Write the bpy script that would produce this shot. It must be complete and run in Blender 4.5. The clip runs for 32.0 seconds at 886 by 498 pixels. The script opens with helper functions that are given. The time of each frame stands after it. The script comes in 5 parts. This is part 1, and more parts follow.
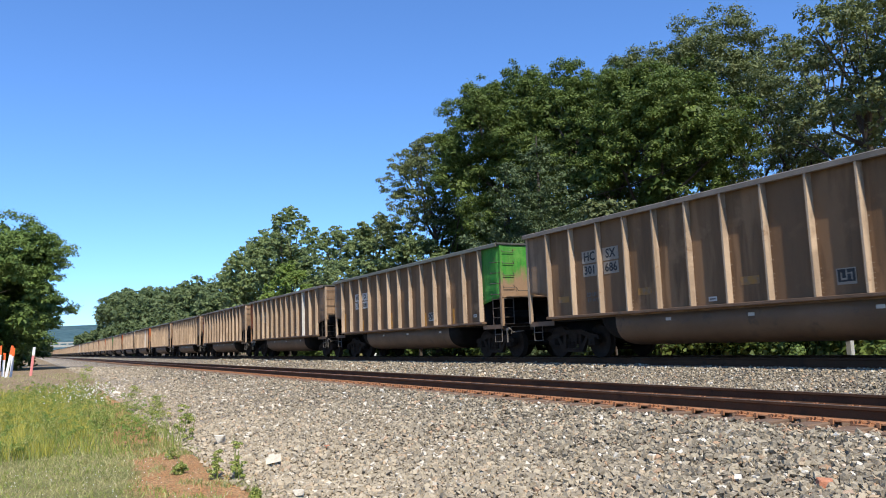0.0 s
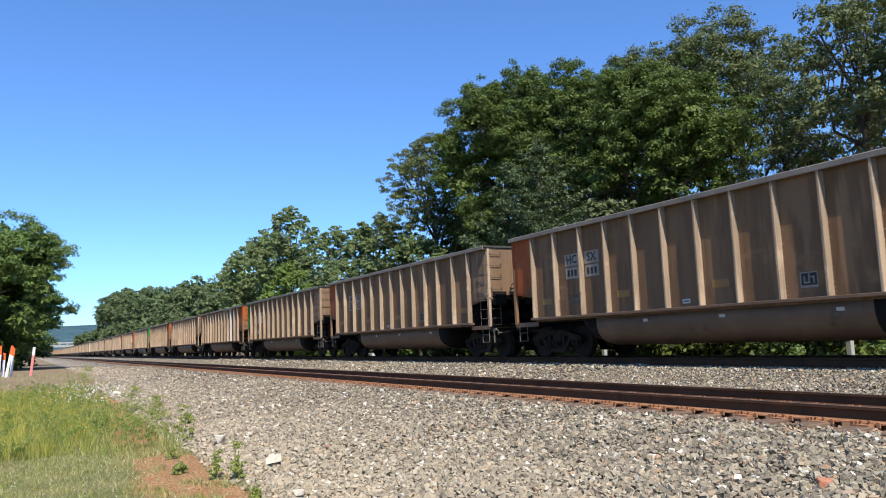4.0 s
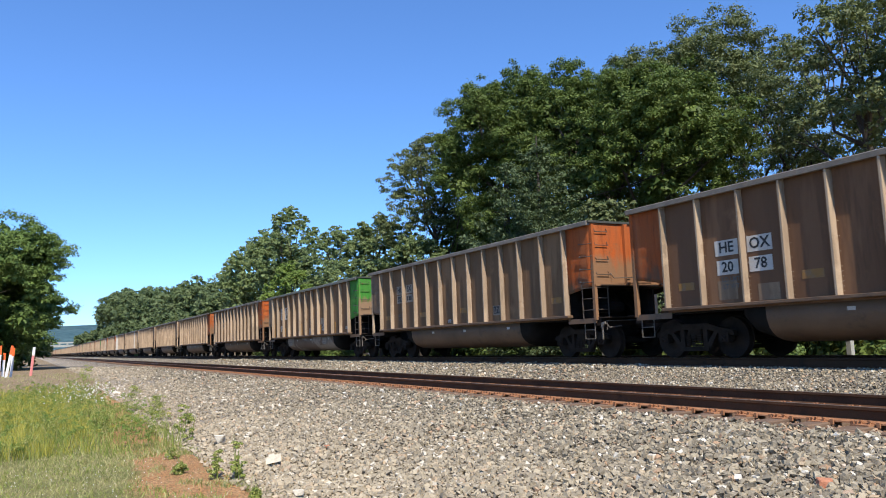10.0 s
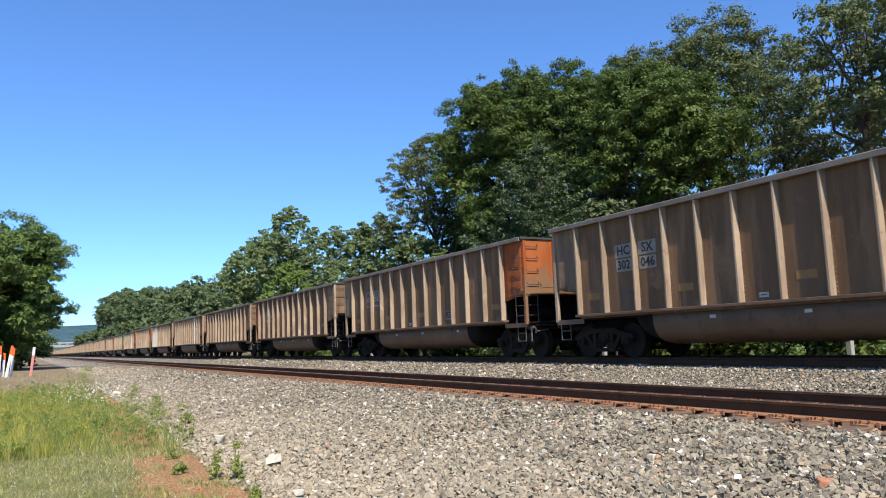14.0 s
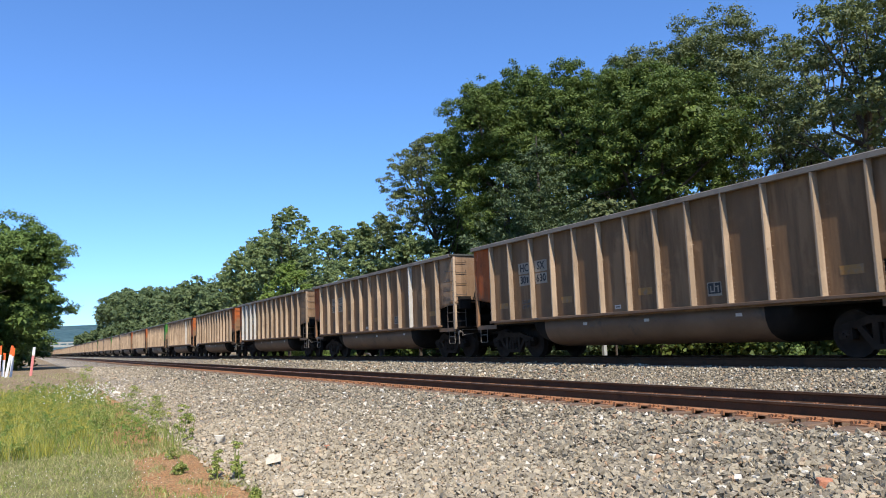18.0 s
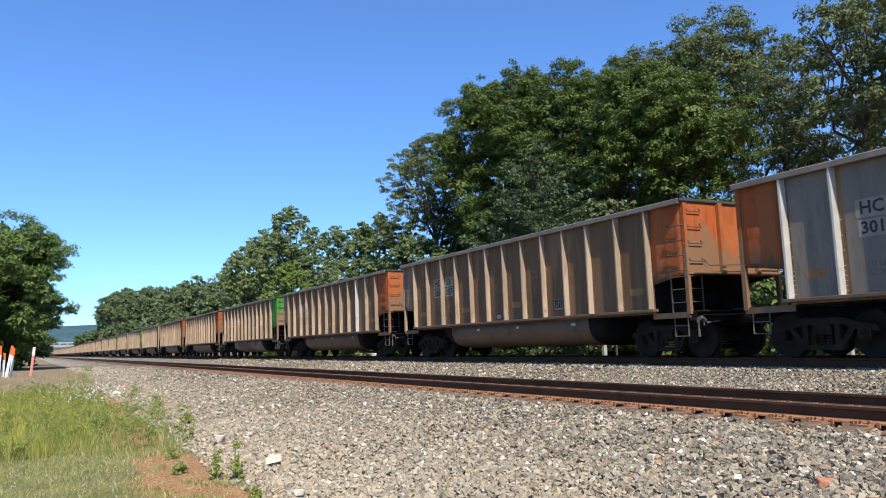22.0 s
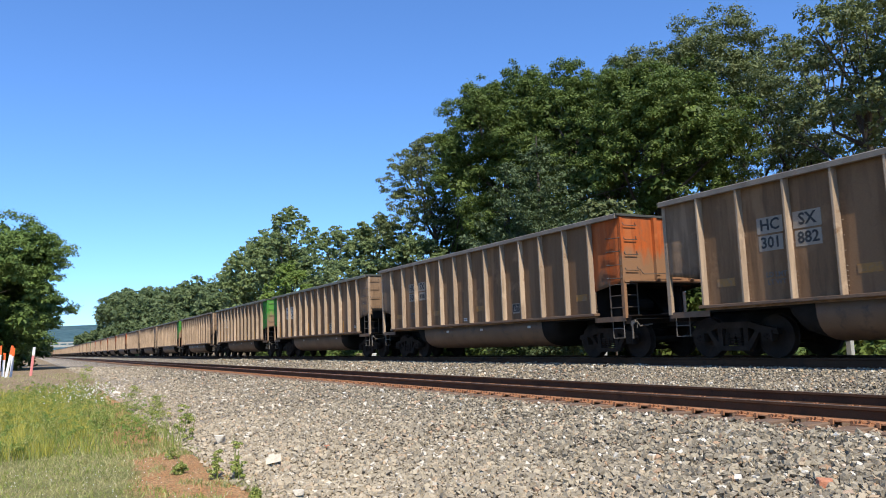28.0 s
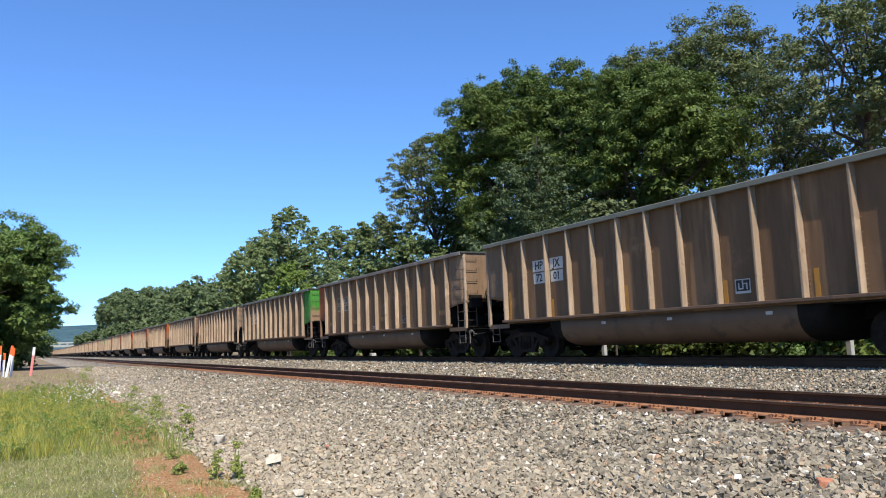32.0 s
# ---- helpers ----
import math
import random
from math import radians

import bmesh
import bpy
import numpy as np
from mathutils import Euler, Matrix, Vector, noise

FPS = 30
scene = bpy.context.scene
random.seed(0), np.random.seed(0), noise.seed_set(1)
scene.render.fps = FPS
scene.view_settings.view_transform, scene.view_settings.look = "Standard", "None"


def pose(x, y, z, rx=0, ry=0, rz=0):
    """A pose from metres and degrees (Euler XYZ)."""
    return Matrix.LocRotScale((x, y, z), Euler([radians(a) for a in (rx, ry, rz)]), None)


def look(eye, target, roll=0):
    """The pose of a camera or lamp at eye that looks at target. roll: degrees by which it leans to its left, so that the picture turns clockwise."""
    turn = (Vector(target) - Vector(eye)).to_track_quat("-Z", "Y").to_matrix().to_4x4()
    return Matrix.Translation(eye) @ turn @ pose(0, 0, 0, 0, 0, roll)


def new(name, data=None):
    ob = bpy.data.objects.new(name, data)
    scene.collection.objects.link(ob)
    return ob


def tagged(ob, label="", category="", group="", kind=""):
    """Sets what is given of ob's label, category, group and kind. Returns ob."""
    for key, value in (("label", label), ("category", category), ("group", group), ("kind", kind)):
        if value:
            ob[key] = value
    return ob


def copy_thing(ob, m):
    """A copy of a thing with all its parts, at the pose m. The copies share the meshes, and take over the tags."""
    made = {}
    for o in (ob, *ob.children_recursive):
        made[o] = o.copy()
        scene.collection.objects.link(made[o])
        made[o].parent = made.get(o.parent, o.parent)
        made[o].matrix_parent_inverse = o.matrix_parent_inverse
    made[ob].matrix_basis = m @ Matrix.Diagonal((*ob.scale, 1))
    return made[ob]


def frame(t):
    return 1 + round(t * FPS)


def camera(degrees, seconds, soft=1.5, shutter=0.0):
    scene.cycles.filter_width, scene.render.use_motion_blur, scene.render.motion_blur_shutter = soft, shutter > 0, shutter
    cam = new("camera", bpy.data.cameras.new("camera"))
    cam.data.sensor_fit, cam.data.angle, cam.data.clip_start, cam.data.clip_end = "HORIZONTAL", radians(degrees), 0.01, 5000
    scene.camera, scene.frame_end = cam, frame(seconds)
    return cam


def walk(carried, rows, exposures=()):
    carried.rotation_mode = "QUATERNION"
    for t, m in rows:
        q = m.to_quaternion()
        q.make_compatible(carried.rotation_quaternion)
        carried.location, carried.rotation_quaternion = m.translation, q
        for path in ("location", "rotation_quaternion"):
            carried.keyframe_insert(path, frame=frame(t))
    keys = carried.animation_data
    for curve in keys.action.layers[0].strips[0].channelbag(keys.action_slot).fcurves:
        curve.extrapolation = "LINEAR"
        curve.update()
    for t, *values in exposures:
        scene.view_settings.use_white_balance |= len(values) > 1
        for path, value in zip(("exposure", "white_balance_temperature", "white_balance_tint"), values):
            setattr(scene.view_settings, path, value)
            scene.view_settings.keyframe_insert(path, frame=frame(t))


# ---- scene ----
# The world: the two tracks run along y, x points across them away from the camera, z = 0 is the near rail's head.
cam = camera(61.32, 32.0, soft=1.0, shutter=0.06)
EYE = Vector((0.0, 0.0, 0.8976))
VIEW = Vector((0.47904, 0.86923, 0.12252))
stand = look(EYE, EYE + VIEW * 10.0, -2.06)
walk(cam, [(0.0, stand), (32.0, stand)], exposures=[(0.0, 0.55), (32.0, 0.55)])

# ---- light ----
SUN_EL, SUN_AZ = radians(50.0), radians(12.0)   # behind the camera, towards its own side of the tracks
to_sun = Vector((-math.sin(SUN_AZ) * math.cos(SUN_EL), -math.cos(SUN_AZ) * math.cos(SUN_EL), math.sin(SUN_EL)))
sun = new("sun", bpy.data.lights.new("sun", "SUN"))
sun.data.energy, sun.data.angle, sun.data.color = 4.6, radians(0.53), (1.0, 0.93, 0.82)
sun.matrix_world = look(to_sun * 50.0, (0, 0, 0))

world = bpy.data.worlds.new("sky")
scene.world = world
world.use_nodes = True
sky = world.node_tree.nodes.new("ShaderNodeTexSky")
sky.sky_type, sky.sun_disc = "NISHITA", False
sky.sun_elevation, sky.sun_rotation = SUN_EL, math.atan2(to_sun.x, to_sun.y)
sky.altitude, sky.air_density, sky.dust_density, sky.ozone_density = 1500.0, 1.0, 0.1, 3.0
back = world.node_tree.nodes["Background"]
soften = world.node_tree.nodes.new("ShaderNodeGamma")
soften.inputs["Gamma"].default_value = 0.9
balance = world.node_tree.nodes.new("ShaderNodeMix")          # the film's cool, deep blue sky
balance.data_type, balance.blend_type = "RGBA", "MULTIPLY"
balance.inputs[0].default_value = 1.0
balance.inputs[7].default_value = (0.665, 0.99, 1.42, 1.0)
world.node_tree.links.new(sky.outputs[0], soften.inputs["Color"])
world.node_tree.links.new(soften.outputs[0], balance.inputs[6])
back.inputs["Strength"].default_value = 0.128
world.node_tree.links.new(balance.outputs[2], back.inputs["Color"])

# ---- materials ----


def rgb(c):
    return (*c, 1.0)


def material(name):
    m = bpy.data.materials.new(name)
    m.use_nodes = True
    nt = m.node_tree
    return m, nt, nt.nodes["Principled BSDF"]


def node(nt, kind, **values):
    n = nt.nodes.new(kind)
    for k, v in values.items():
        n.inputs[k.replace("_", " ")].default_value = v
    return n


def mixed(nt, factor, a, b):
    """Mix of two colours (values or sockets) by a socket or a number."""
    n = nt.nodes.new("ShaderNodeMix")
    n.data_type = "RGBA"
    for socket, v in ((n.inputs[0], factor), (n.inputs[6], a), (n.inputs[7], b)):
        if isinstance(v, bpy.types.NodeSocket):
            nt.links.new(v, socket)
        elif isinstance(v, tuple):
            socket.default_value = rgb(v)
        else:
            socket.default_value = v
    return n.outputs[2]


def ramp(nt, value, lo, hi):
    n = nt.nodes.new("ShaderNodeMapRange")
    nt.links.new(value, n.inputs[0])
    n.inputs[1].default_value, n.inputs[2].default_value = lo, hi
    return n.outputs[0]


def spread(nt, vary=True, stretch=(1, 1, 1)):
    """Object coordinates, shifted for every object by its own random number."""
    tc = nt.nodes.new("ShaderNodeTexCoord")
    mp = nt.nodes.new("ShaderNodeMapping")
    mp.inputs["Scale"].default_value = stretch
    nt.links.new(tc.outputs["Object"], mp.inputs["Vector"])
    if vary:
        oi = nt.nodes.new("ShaderNodeObjectInfo")
        mul = nt.nodes.new("ShaderNodeMath")
        mul.operation = "MULTIPLY"
        mul.inputs[1].default_value = 37.0
        nt.links.new(oi.outputs["Random"], mul.inputs[0])
        nt.links.new(mul.outputs[0], mp.inputs["Location"])
    return mp.outputs[0]


def noisy(nt, vec, scale, detail=4.0, rough=0.6):
    n = node(nt, "ShaderNodeTexNoise", Scale=scale, Detail=detail, Roughness=rough)
    nt.links.new(vec, n.inputs["Vector"])
    return n.outputs["Fac"]


def bumped(nt, bsdf, height, strength, distance):
    b = node(nt, "ShaderNodeBump", Strength=strength, Distance=distance)
    nt.links.new(height, b.inputs["Height"])
    nt.links.new(b.outputs[0], bsdf.inputs["Normal"])


def surface(name, a, b, scale, roughness=0.8, metal=0.0, c=None, scale_c=6.0, c_lo=0.55, c_hi=0.7, bump=0.3, bump_scale=60.0,
            depth=0.01, stretch=(1, 1, 1), specular=0.4):
    """A weathered surface: two colours at a large scale, a third in patches, fine relief."""
    m, nt, bs = material(name)
    vec = spread(nt, True, stretch)
    col = mixed(nt, ramp(nt, noisy(nt, vec, scale), 0.3, 0.7), a, b)
    if c:
        col = mixed(nt, ramp(nt, noisy(nt, vec, scale_c, 6.0, 0.7), c_lo, c_hi), col, c)
    fine = noisy(nt, vec, bump_scale, 3.0)
    dark = mixed(nt, ramp(nt, fine, 0.25, 0.6), (0.72, 0.72, 0.72), (1.0, 1.0, 1.0))
    mul = nt.nodes.new("ShaderNodeMix")
    mul.data_type, mul.blend_type = "RGBA", "MULTIPLY"
    mul.inputs[0].default_value = 1.0
    nt.links.new(col, mul.inputs[6])
    nt.links.new(dark, mul.inputs[7])
    nt.links.new(mul.outputs[2], bs.inputs["Base Color"])
    bs.inputs["Roughness"].default_value, bs.inputs["Metallic"].default_value = roughness, metal
    bs.inputs["Specular IOR Level"].default_value = specular
    bumped(nt, bs, fine, bump, depth)
    return m


def verge_dust(nt, col, dust):
    """Pale fines that lie over the stones on the verge side of the bed, in drifts."""
    vec = spread(nt, False)
    sep = nt.nodes.new("ShaderNodeSeparateXYZ")
    nt.links.new(vec, sep.inputs[0])
    drift = nt.nodes.new("ShaderNodeMath")
    drift.operation = "MULTIPLY_ADD"
    drift.inputs[1].default_value = 3.0
    nt.links.new(noisy(nt, vec, 0.6, 4.0), drift.inputs[0])
    nt.links.new(sep.outputs[0], drift.inputs[2])
    share = nt.nodes.new("ShaderNodeMath")
    share.operation = "MULTIPLY"
    share.inputs[1].default_value = 0.45
    nt.links.new(ramp(nt, drift.outputs[0], 8.0, 4.0), share.inputs[0])
    return mixed(nt, share.outputs[0], col, dust)


def islands(name, colours, roughness=0.85, translucent=0.0, bump_scale=0.0, grain=0.25, dust=None):
    """A material whose colour goes from island to island of one mesh: colours is a list of (upper bound, colour)."""
    m, nt, bs = material(name)
    geo = nt.nodes.new("ShaderNodeNewGeometry")
    cr = nt.nodes.new("ShaderNodeValToRGB")
    cr.color_ramp.interpolation = "LINEAR"
    el = cr.color_ramp.elements
    el[0].position, el[0].color = colours[0][0], rgb(colours[0][1])
    el[1].position, el[1].color = colours[-1][0], rgb(colours[-1][1])
    for pos, c in colours[1:-1]:
        el.new(pos).color = rgb(c)
    nt.links.new(geo.outputs["Random Per Island"], cr.inputs[0])
    col = cr.outputs[0]
    if bump_scale:
        fine = noisy(nt, spread(nt, False), bump_scale, 3.0)
        col = mixed(nt, ramp(nt, fine, 0.7, 0.3), col, (0.1, 0.09, 0.08)) if grain >= 1 else mixed(nt, grain, col, mixed(nt, ramp(nt, fine, 0.3, 0.7), (0.08, 0.068, 0.05), (0.5, 0.44, 0.35)))
        bumped(nt, bs, fine, 0.4, 0.01)
    if dust:
        col = verge_dust(nt, col, dust)
    nt.links.new(col, bs.inputs["Base Color"])
    bs.inputs["Roughness"].default_value = roughness
    bs.inputs["Specular IOR Level"].default_value = 0.3
    if translucent:
        tr = nt.nodes.new("ShaderNodeBsdfTranslucent")
        nt.links.new(mixed(nt, 0.35, col, (0.15, 0.22, 0.05)), tr.inputs["Color"])
        mx = nt.nodes.new("ShaderNodeMixShader")
        mx.inputs[0].default_value = translucent
        nt.links.new(bs.outputs[0], mx.inputs[1])
        nt.links.new(tr.outputs[0], mx.inputs[2])
        nt.links.new(mx.outputs[0], nt.nodes["Material Output"].inputs["Surface"])
    return m


def dusty(name, paint, dust, wear=0.5, soiled=0.0, sheets=False, soil=(0.27, 0.165, 0.10)):
    """Painted car steel under coal dust and road grime: upright streaks, stains and rust."""
    m, nt, bs = material(name)
    vec = spread(nt, True, (1, 1, 1))
    tall = spread(nt, True, (2.2, 2.2, 0.25))
    col = mixed(nt, ramp(nt, noisy(nt, tall, 1.6, 5.0), 0.35 + 0.3 * (0.5 - wear), 0.75 + 0.3 * (0.5 - wear)), dust, paint)
    streak = ramp(nt, noisy(nt, tall, 5.0, 5.0, 0.7), 0.5, 0.72)
    col = mixed(nt, streak, col, tuple(x * 0.62 for x in dust))
    col = mixed(nt, ramp(nt, noisy(nt, spread(nt, True, (0.9, 0.9, 0.12)), 2.4, 3.0), 0.52, 0.60), col, tuple(min(1.0, x * 1.22) for x in dust))
    col = mixed(nt, ramp(nt, noisy(nt, vec, 1.1, 5.0, 0.65), 0.58, 0.70), col, tuple(x * 1.35 for x in dust))
    rust = ramp(nt, noisy(nt, vec, 3.1, 6.0, 0.72), 0.6, 0.74)
    col = mixed(nt, rust, col, (0.20, 0.105, 0.05))
    if soiled:
        # soil colour, thickest low down, with a ragged upper edge: coal and road dirt on painted ends
        where = nt.nodes.new("ShaderNodeSeparateXYZ")
        tc = nt.nodes.new("ShaderNodeTexCoord")
        nt.links.new(tc.outputs["Object"], where.inputs[0])
        edge = nt.nodes.new("ShaderNodeMath")
        edge.operation = "MULTIPLY_ADD"
        edge.inputs[1].default_value = 1.9
        nt.links.new(noisy(nt, spread(nt, True, (1.3, 1.3, 0.5)), 1.5, 4.0), edge.inputs[0])
        nt.links.new(where.outputs[2], edge.inputs[2])
        col = mixed(nt, ramp(nt, edge.outputs[0], soiled + 1.15, soiled + 0.75), col, soil)
    if sheets:
        # each sheet between two ribs has aged in its own way
        across = nt.nodes.new("ShaderNodeSeparateXYZ")
        own = nt.nodes.new("ShaderNodeTexCoord")
        nt.links.new(own.outputs["Object"], across.inputs[0])
        sheet_no = nt.nodes.new("ShaderNodeMath")
        sheet_no.operation = "MULTIPLY_ADD"
        sheet_no.inputs[1].default_value, sheet_no.inputs[2].default_value = 1 / 1.03, 6.0
        nt.links.new(across.outputs[1], sheet_no.inputs[0])
        whole = nt.nodes.new("ShaderNodeMath")
        whole.operation = "FLOOR"
        nt.links.new(sheet_no.outputs[0], whole.inputs[0])
        chance = nt.nodes.new("ShaderNodeTexWhiteNoise")
        chance.noise_dimensions = "2D"
        pair = nt.nodes.new("ShaderNodeCombineXYZ")
        nt.links.new(whole.outputs[0], pair.inputs[0])
        nt.links.new(nt.nodes.new("ShaderNodeObjectInfo").outputs["Random"], pair.inputs[1])
        nt.links.new(pair.outputs[0], chance.inputs["Vector"])
        col = mixed(nt, ramp(nt, chance.outputs["Value"], 0.45, 1.4), col, tuple(x * 0.55 for x in paint))
        tint = nt.nodes.new("ShaderNodeSeparateColor")
        nt.links.new(chance.outputs["Color"], tint.inputs[0])
        col = mixed(nt, ramp(nt, tint.outputs[0], 0.5, 1.8), col, (dust[0] * 1.3, dust[1] * 1.32, dust[2] * 1.4))
    fine = noisy(nt, vec, 90.0, 3.0)
    grain = nt.nodes.new("ShaderNodeMix")
    grain.data_type, grain.blend_type = "RGBA", "MULTIPLY"
    grain.inputs[0].default_value = 1.0
    nt.links.new(col, grain.inputs[6])
    nt.links.new(mixed(nt, ramp(nt, fine, 0.3, 0.6), (0.72, 0.72, 0.72), (1.0, 1.0, 1.0)), grain.inputs[7])
    col = grain.outputs[2]
    nt.links.new(col, bs.inputs["Base Color"])
    bs.inputs["Roughness"].default_value = 0.68
    bs.inputs["Specular IOR Level"].default_value = 0.2
    bumped(nt, bs, noisy(nt, vec, 0.9, 1.0), 0.06, 0.03)
    return m


BODY = dusty("dusty_brown_steel", (0.130, 0.074, 0.037), (0.208, 0.119, 0.060), sheets=True)
BODY_TAN = dusty("dusty_tan_steel", (0.19, 0.126, 0.078), (0.26, 0.175, 0.106), sheets=True)
BODY_RED = dusty("dusty_reddish_steel", (0.135, 0.066, 0.034), (0.188, 0.098, 0.050), sheets=True)
# unpainted ends: tan, turning near black towards the lower edge
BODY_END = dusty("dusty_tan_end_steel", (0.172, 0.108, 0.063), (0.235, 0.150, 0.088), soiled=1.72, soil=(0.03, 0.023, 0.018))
BODY_SILVER = dusty("silvery_aluminium", (0.235, 0.205, 0.165), (0.20, 0.162, 0.122), 0.7, sheets=True)
ORANGE = dusty("faded_orange_paint", (0.49, 0.095, 0.014), (0.33, 0.095, 0.028), 0.6, 2.6, soil=(0.25, 0.135, 0.07))
GREEN = dusty("bright_green_paint", (0.026, 0.23, 0.03), (0.055, 0.21, 0.036), 0.7)
GREEN_END = dusty("soiled_green_paint", (0.035, 0.25, 0.03), (0.075, 0.21, 0.036), 0.7, 2.55, soil=(0.27, 0.175, 0.105))
ORANGE_SIDE = dusty("orange_side_paint", (0.42, 0.085, 0.014), (0.30, 0.085, 0.026), 0.6, 1.95, soil=(0.12, 0.075, 0.045))
RIB_TAN = dusty("pale_dusty_rib", (0.29, 0.208, 0.138), (0.38, 0.28, 0.19))
RIM_GREEN = surface("dull_green_rim", (0.135, 0.135, 0.10), (0.19, 0.185, 0.14), 2.0, 0.6, 0.1, (0.14, 0.11, 0.08), 4.0)
BRIGHT = surface("bare_bright_aluminium", (0.48, 0.44, 0.38), (0.60, 0.56, 0.50), 2.0, 0.5, 0.15, (0.40, 0.34, 0.27), 5.0, 0.6, 0.8)
RIM_END = surface("sooty_rim_steel", (0.035, 0.036, 0.028), (0.07, 0.068, 0.052), 2.0, 0.7)
RIM = surface("worn_rim_steel", (0.15, 0.125, 0.095), (0.235, 0.198, 0.155), 2.0, 0.6, 0.1, (0.2, 0.14, 0.1), 4.0)
TUB = surface("dusty_tub_steel", (0.118, 0.069, 0.038), (0.180, 0.108, 0.062), 0.9, 0.6, 0.0, (0.07, 0.05, 0.035), 2.2)


def whitewashed(name):
    """Tub steel with smears of old pale paint along its upper side."""
    m, nt, bs = material(name)
    vec = spread(nt, True)
    col = mixed(nt, ramp(nt, noisy(nt, vec, 0.9), 0.3, 0.7), (0.092, 0.057, 0.035), (0.145, 0.092, 0.058))
    tc = nt.nodes.new("ShaderNodeTexCoord")
    mp = nt.nodes.new("ShaderNodeMapping")
    mp.inputs["Scale"].default_value = (0.0, 0.42, 0.9)
    mp.inputs["Location"].default_value = (0.0, 3.3, 0.4)
    nt.links.new(tc.outputs["Object"], mp.inputs["Vector"])
    smear = ramp(nt, noisy(nt, mp.outputs[0], 1.6, 3.0, 0.5), 0.50, 0.54)
    col = mixed(nt, smear, col, mixed(nt, ramp(nt, noisy(nt, vec, 6.0), 0.3, 0.7), (0.20, 0.16, 0.12), (0.27, 0.22, 0.17)))
    nt.links.new(col, bs.inputs["Base Color"])
    bs.inputs["Roughness"].default_value = 0.7
    bumped(nt, bs, noisy(nt, vec, 60.0, 3.0), 0.2, 0.01)
    return m


TUB_SMEARED = whitewashed("smeared_tub_steel")
# coal black taken darker: the end bays' shade is put into this colour
BLACKENED = surface("coal_and_shade_black", (0.010, 0.009, 0.008), (0.022, 0.019, 0.016), 2.0, 0.9, specular=0.1)
TRUCK = surface("grimy_truck_iron", (0.022, 0.016, 0.012), (0.044, 0.033, 0.025), 3.0, 0.9, specular=0.08)
WHEEL = surface("grimy_wheel_steel", (0.022, 0.016, 0.013), (0.042, 0.031, 0.024), 3.0, 0.8, 0.0, specular=0.08)
GRAB = surface("grey_grab_iron", (0.055, 0.042, 0.032), (0.11, 0.082, 0.06), 6.0, 0.6)
GRAB_PALE = surface("worn_pale_iron", (0.10, 0.085, 0.068), (0.17, 0.148, 0.12), 6.0, 0.6)
PLACARD = surface("grimy_white_vinyl", (0.50, 0.45, 0.385), (0.62, 0.57, 0.50), 3.0, 0.6, 0.0, (0.45, 0.41, 0.36), 5.0, 0.6, 0.85, 0.1)
PLACARD_GREY = surface("dusty_grey_patch", (0.25, 0.205, 0.155), (0.32, 0.27, 0.21), 3.0, 0.7, 0.0, (0.25, 0.21, 0.17), 5.0, 0.6, 0.85, 0.1)
INK = surface("black_stencil", (0.02, 0.02, 0.02), (0.04, 0.04, 0.038), 9.0, 0.7)
INK_FADED = surface("faded_stencil", (0.10, 0.09, 0.08), (0.16, 0.14, 0.12), 9.0, 0.7)
YELLOW = surface("yellow_reflector", (0.36, 0.165, 0.025), (0.27, 0.14, 0.04), 5.0, 0.6, 0.0, (0.22, 0.14, 0.08), 6.0, 0.45, 0.65)
YELLOW_STRIP = surface("yellow_strip", (0.46, 0.21, 0.02), (0.38, 0.18, 0.03), 5.0, 0.6, 0.0, (0.24, 0.15, 0.08), 6.0, 0.5, 0.7)
RAIL = surface("rail_rust", (0.072, 0.033, 0.016), (0.115, 0.055, 0.028), 1.2, 0.8, 0.0, (0.042, 0.026, 0.017), 3.0, specular=0.2)
RAIL_TOP = surface("rail_head_worn", (0.17, 0.13, 0.105), (0.24, 0.19, 0.155), 1.0, 0.42, 0.5)
PLATE = surface("orange_rust", (0.30, 0.125, 0.055), (0.38, 0.185, 0.09), 5.0, 0.9, 0.0, (0.22, 0.10, 0.05), 9.0)
TIE = surface("weathered_tie_wood", (0.13, 0.080, 0.05), (0.20, 0.13, 0.085), 2.0, 0.9, 0.0, (0.07, 0.055, 0.045), 5.0, stretch=(0.4, 3, 3))
BRICK = surface("broken_red_brick", (0.40, 0.15, 0.08), (0.50, 0.23, 0.13), 12.0, 0.95, 0.0, (0.28, 0.10, 0.06), 20.0)
BARK = surface("tree_bark", (0.05, 0.04, 0.03), (0.10, 0.08, 0.062), 3.0, 0.95, bump=0.6, bump_scale=18.0, depth=0.03, stretch=(2, 2, 0.5))
STONE = islands("crushed_stone", [(0.0, (0.056, 0.047, 0.031)), (0.3, (0.156, 0.130, 0.088)), (0.6, (0.262, 0.220, 0.149)), (0.82, (0.388, 0.330, 0.228)),
                                  (0.90, (0.391, 0.28, 0.166)), (0.94, (0.340, 0.18, 0.092)), (0.96, (0.597, 0.55, 0.451)), (1.0, (0.721, 0.67, 0.570))], bump_scale=55.0, dust=(0.484, 0.40, 0.276))
STONE_RUSTY = islands("rust_stained_stone", [(0.0, (0.10, 0.06, 0.035)), (0.4, (0.24, 0.14, 0.08)), (0.7, (0.34, 0.17, 0.08)), (1.0, (0.42, 0.34, 0.25))], bump_scale=55.0)
LEAF = {}
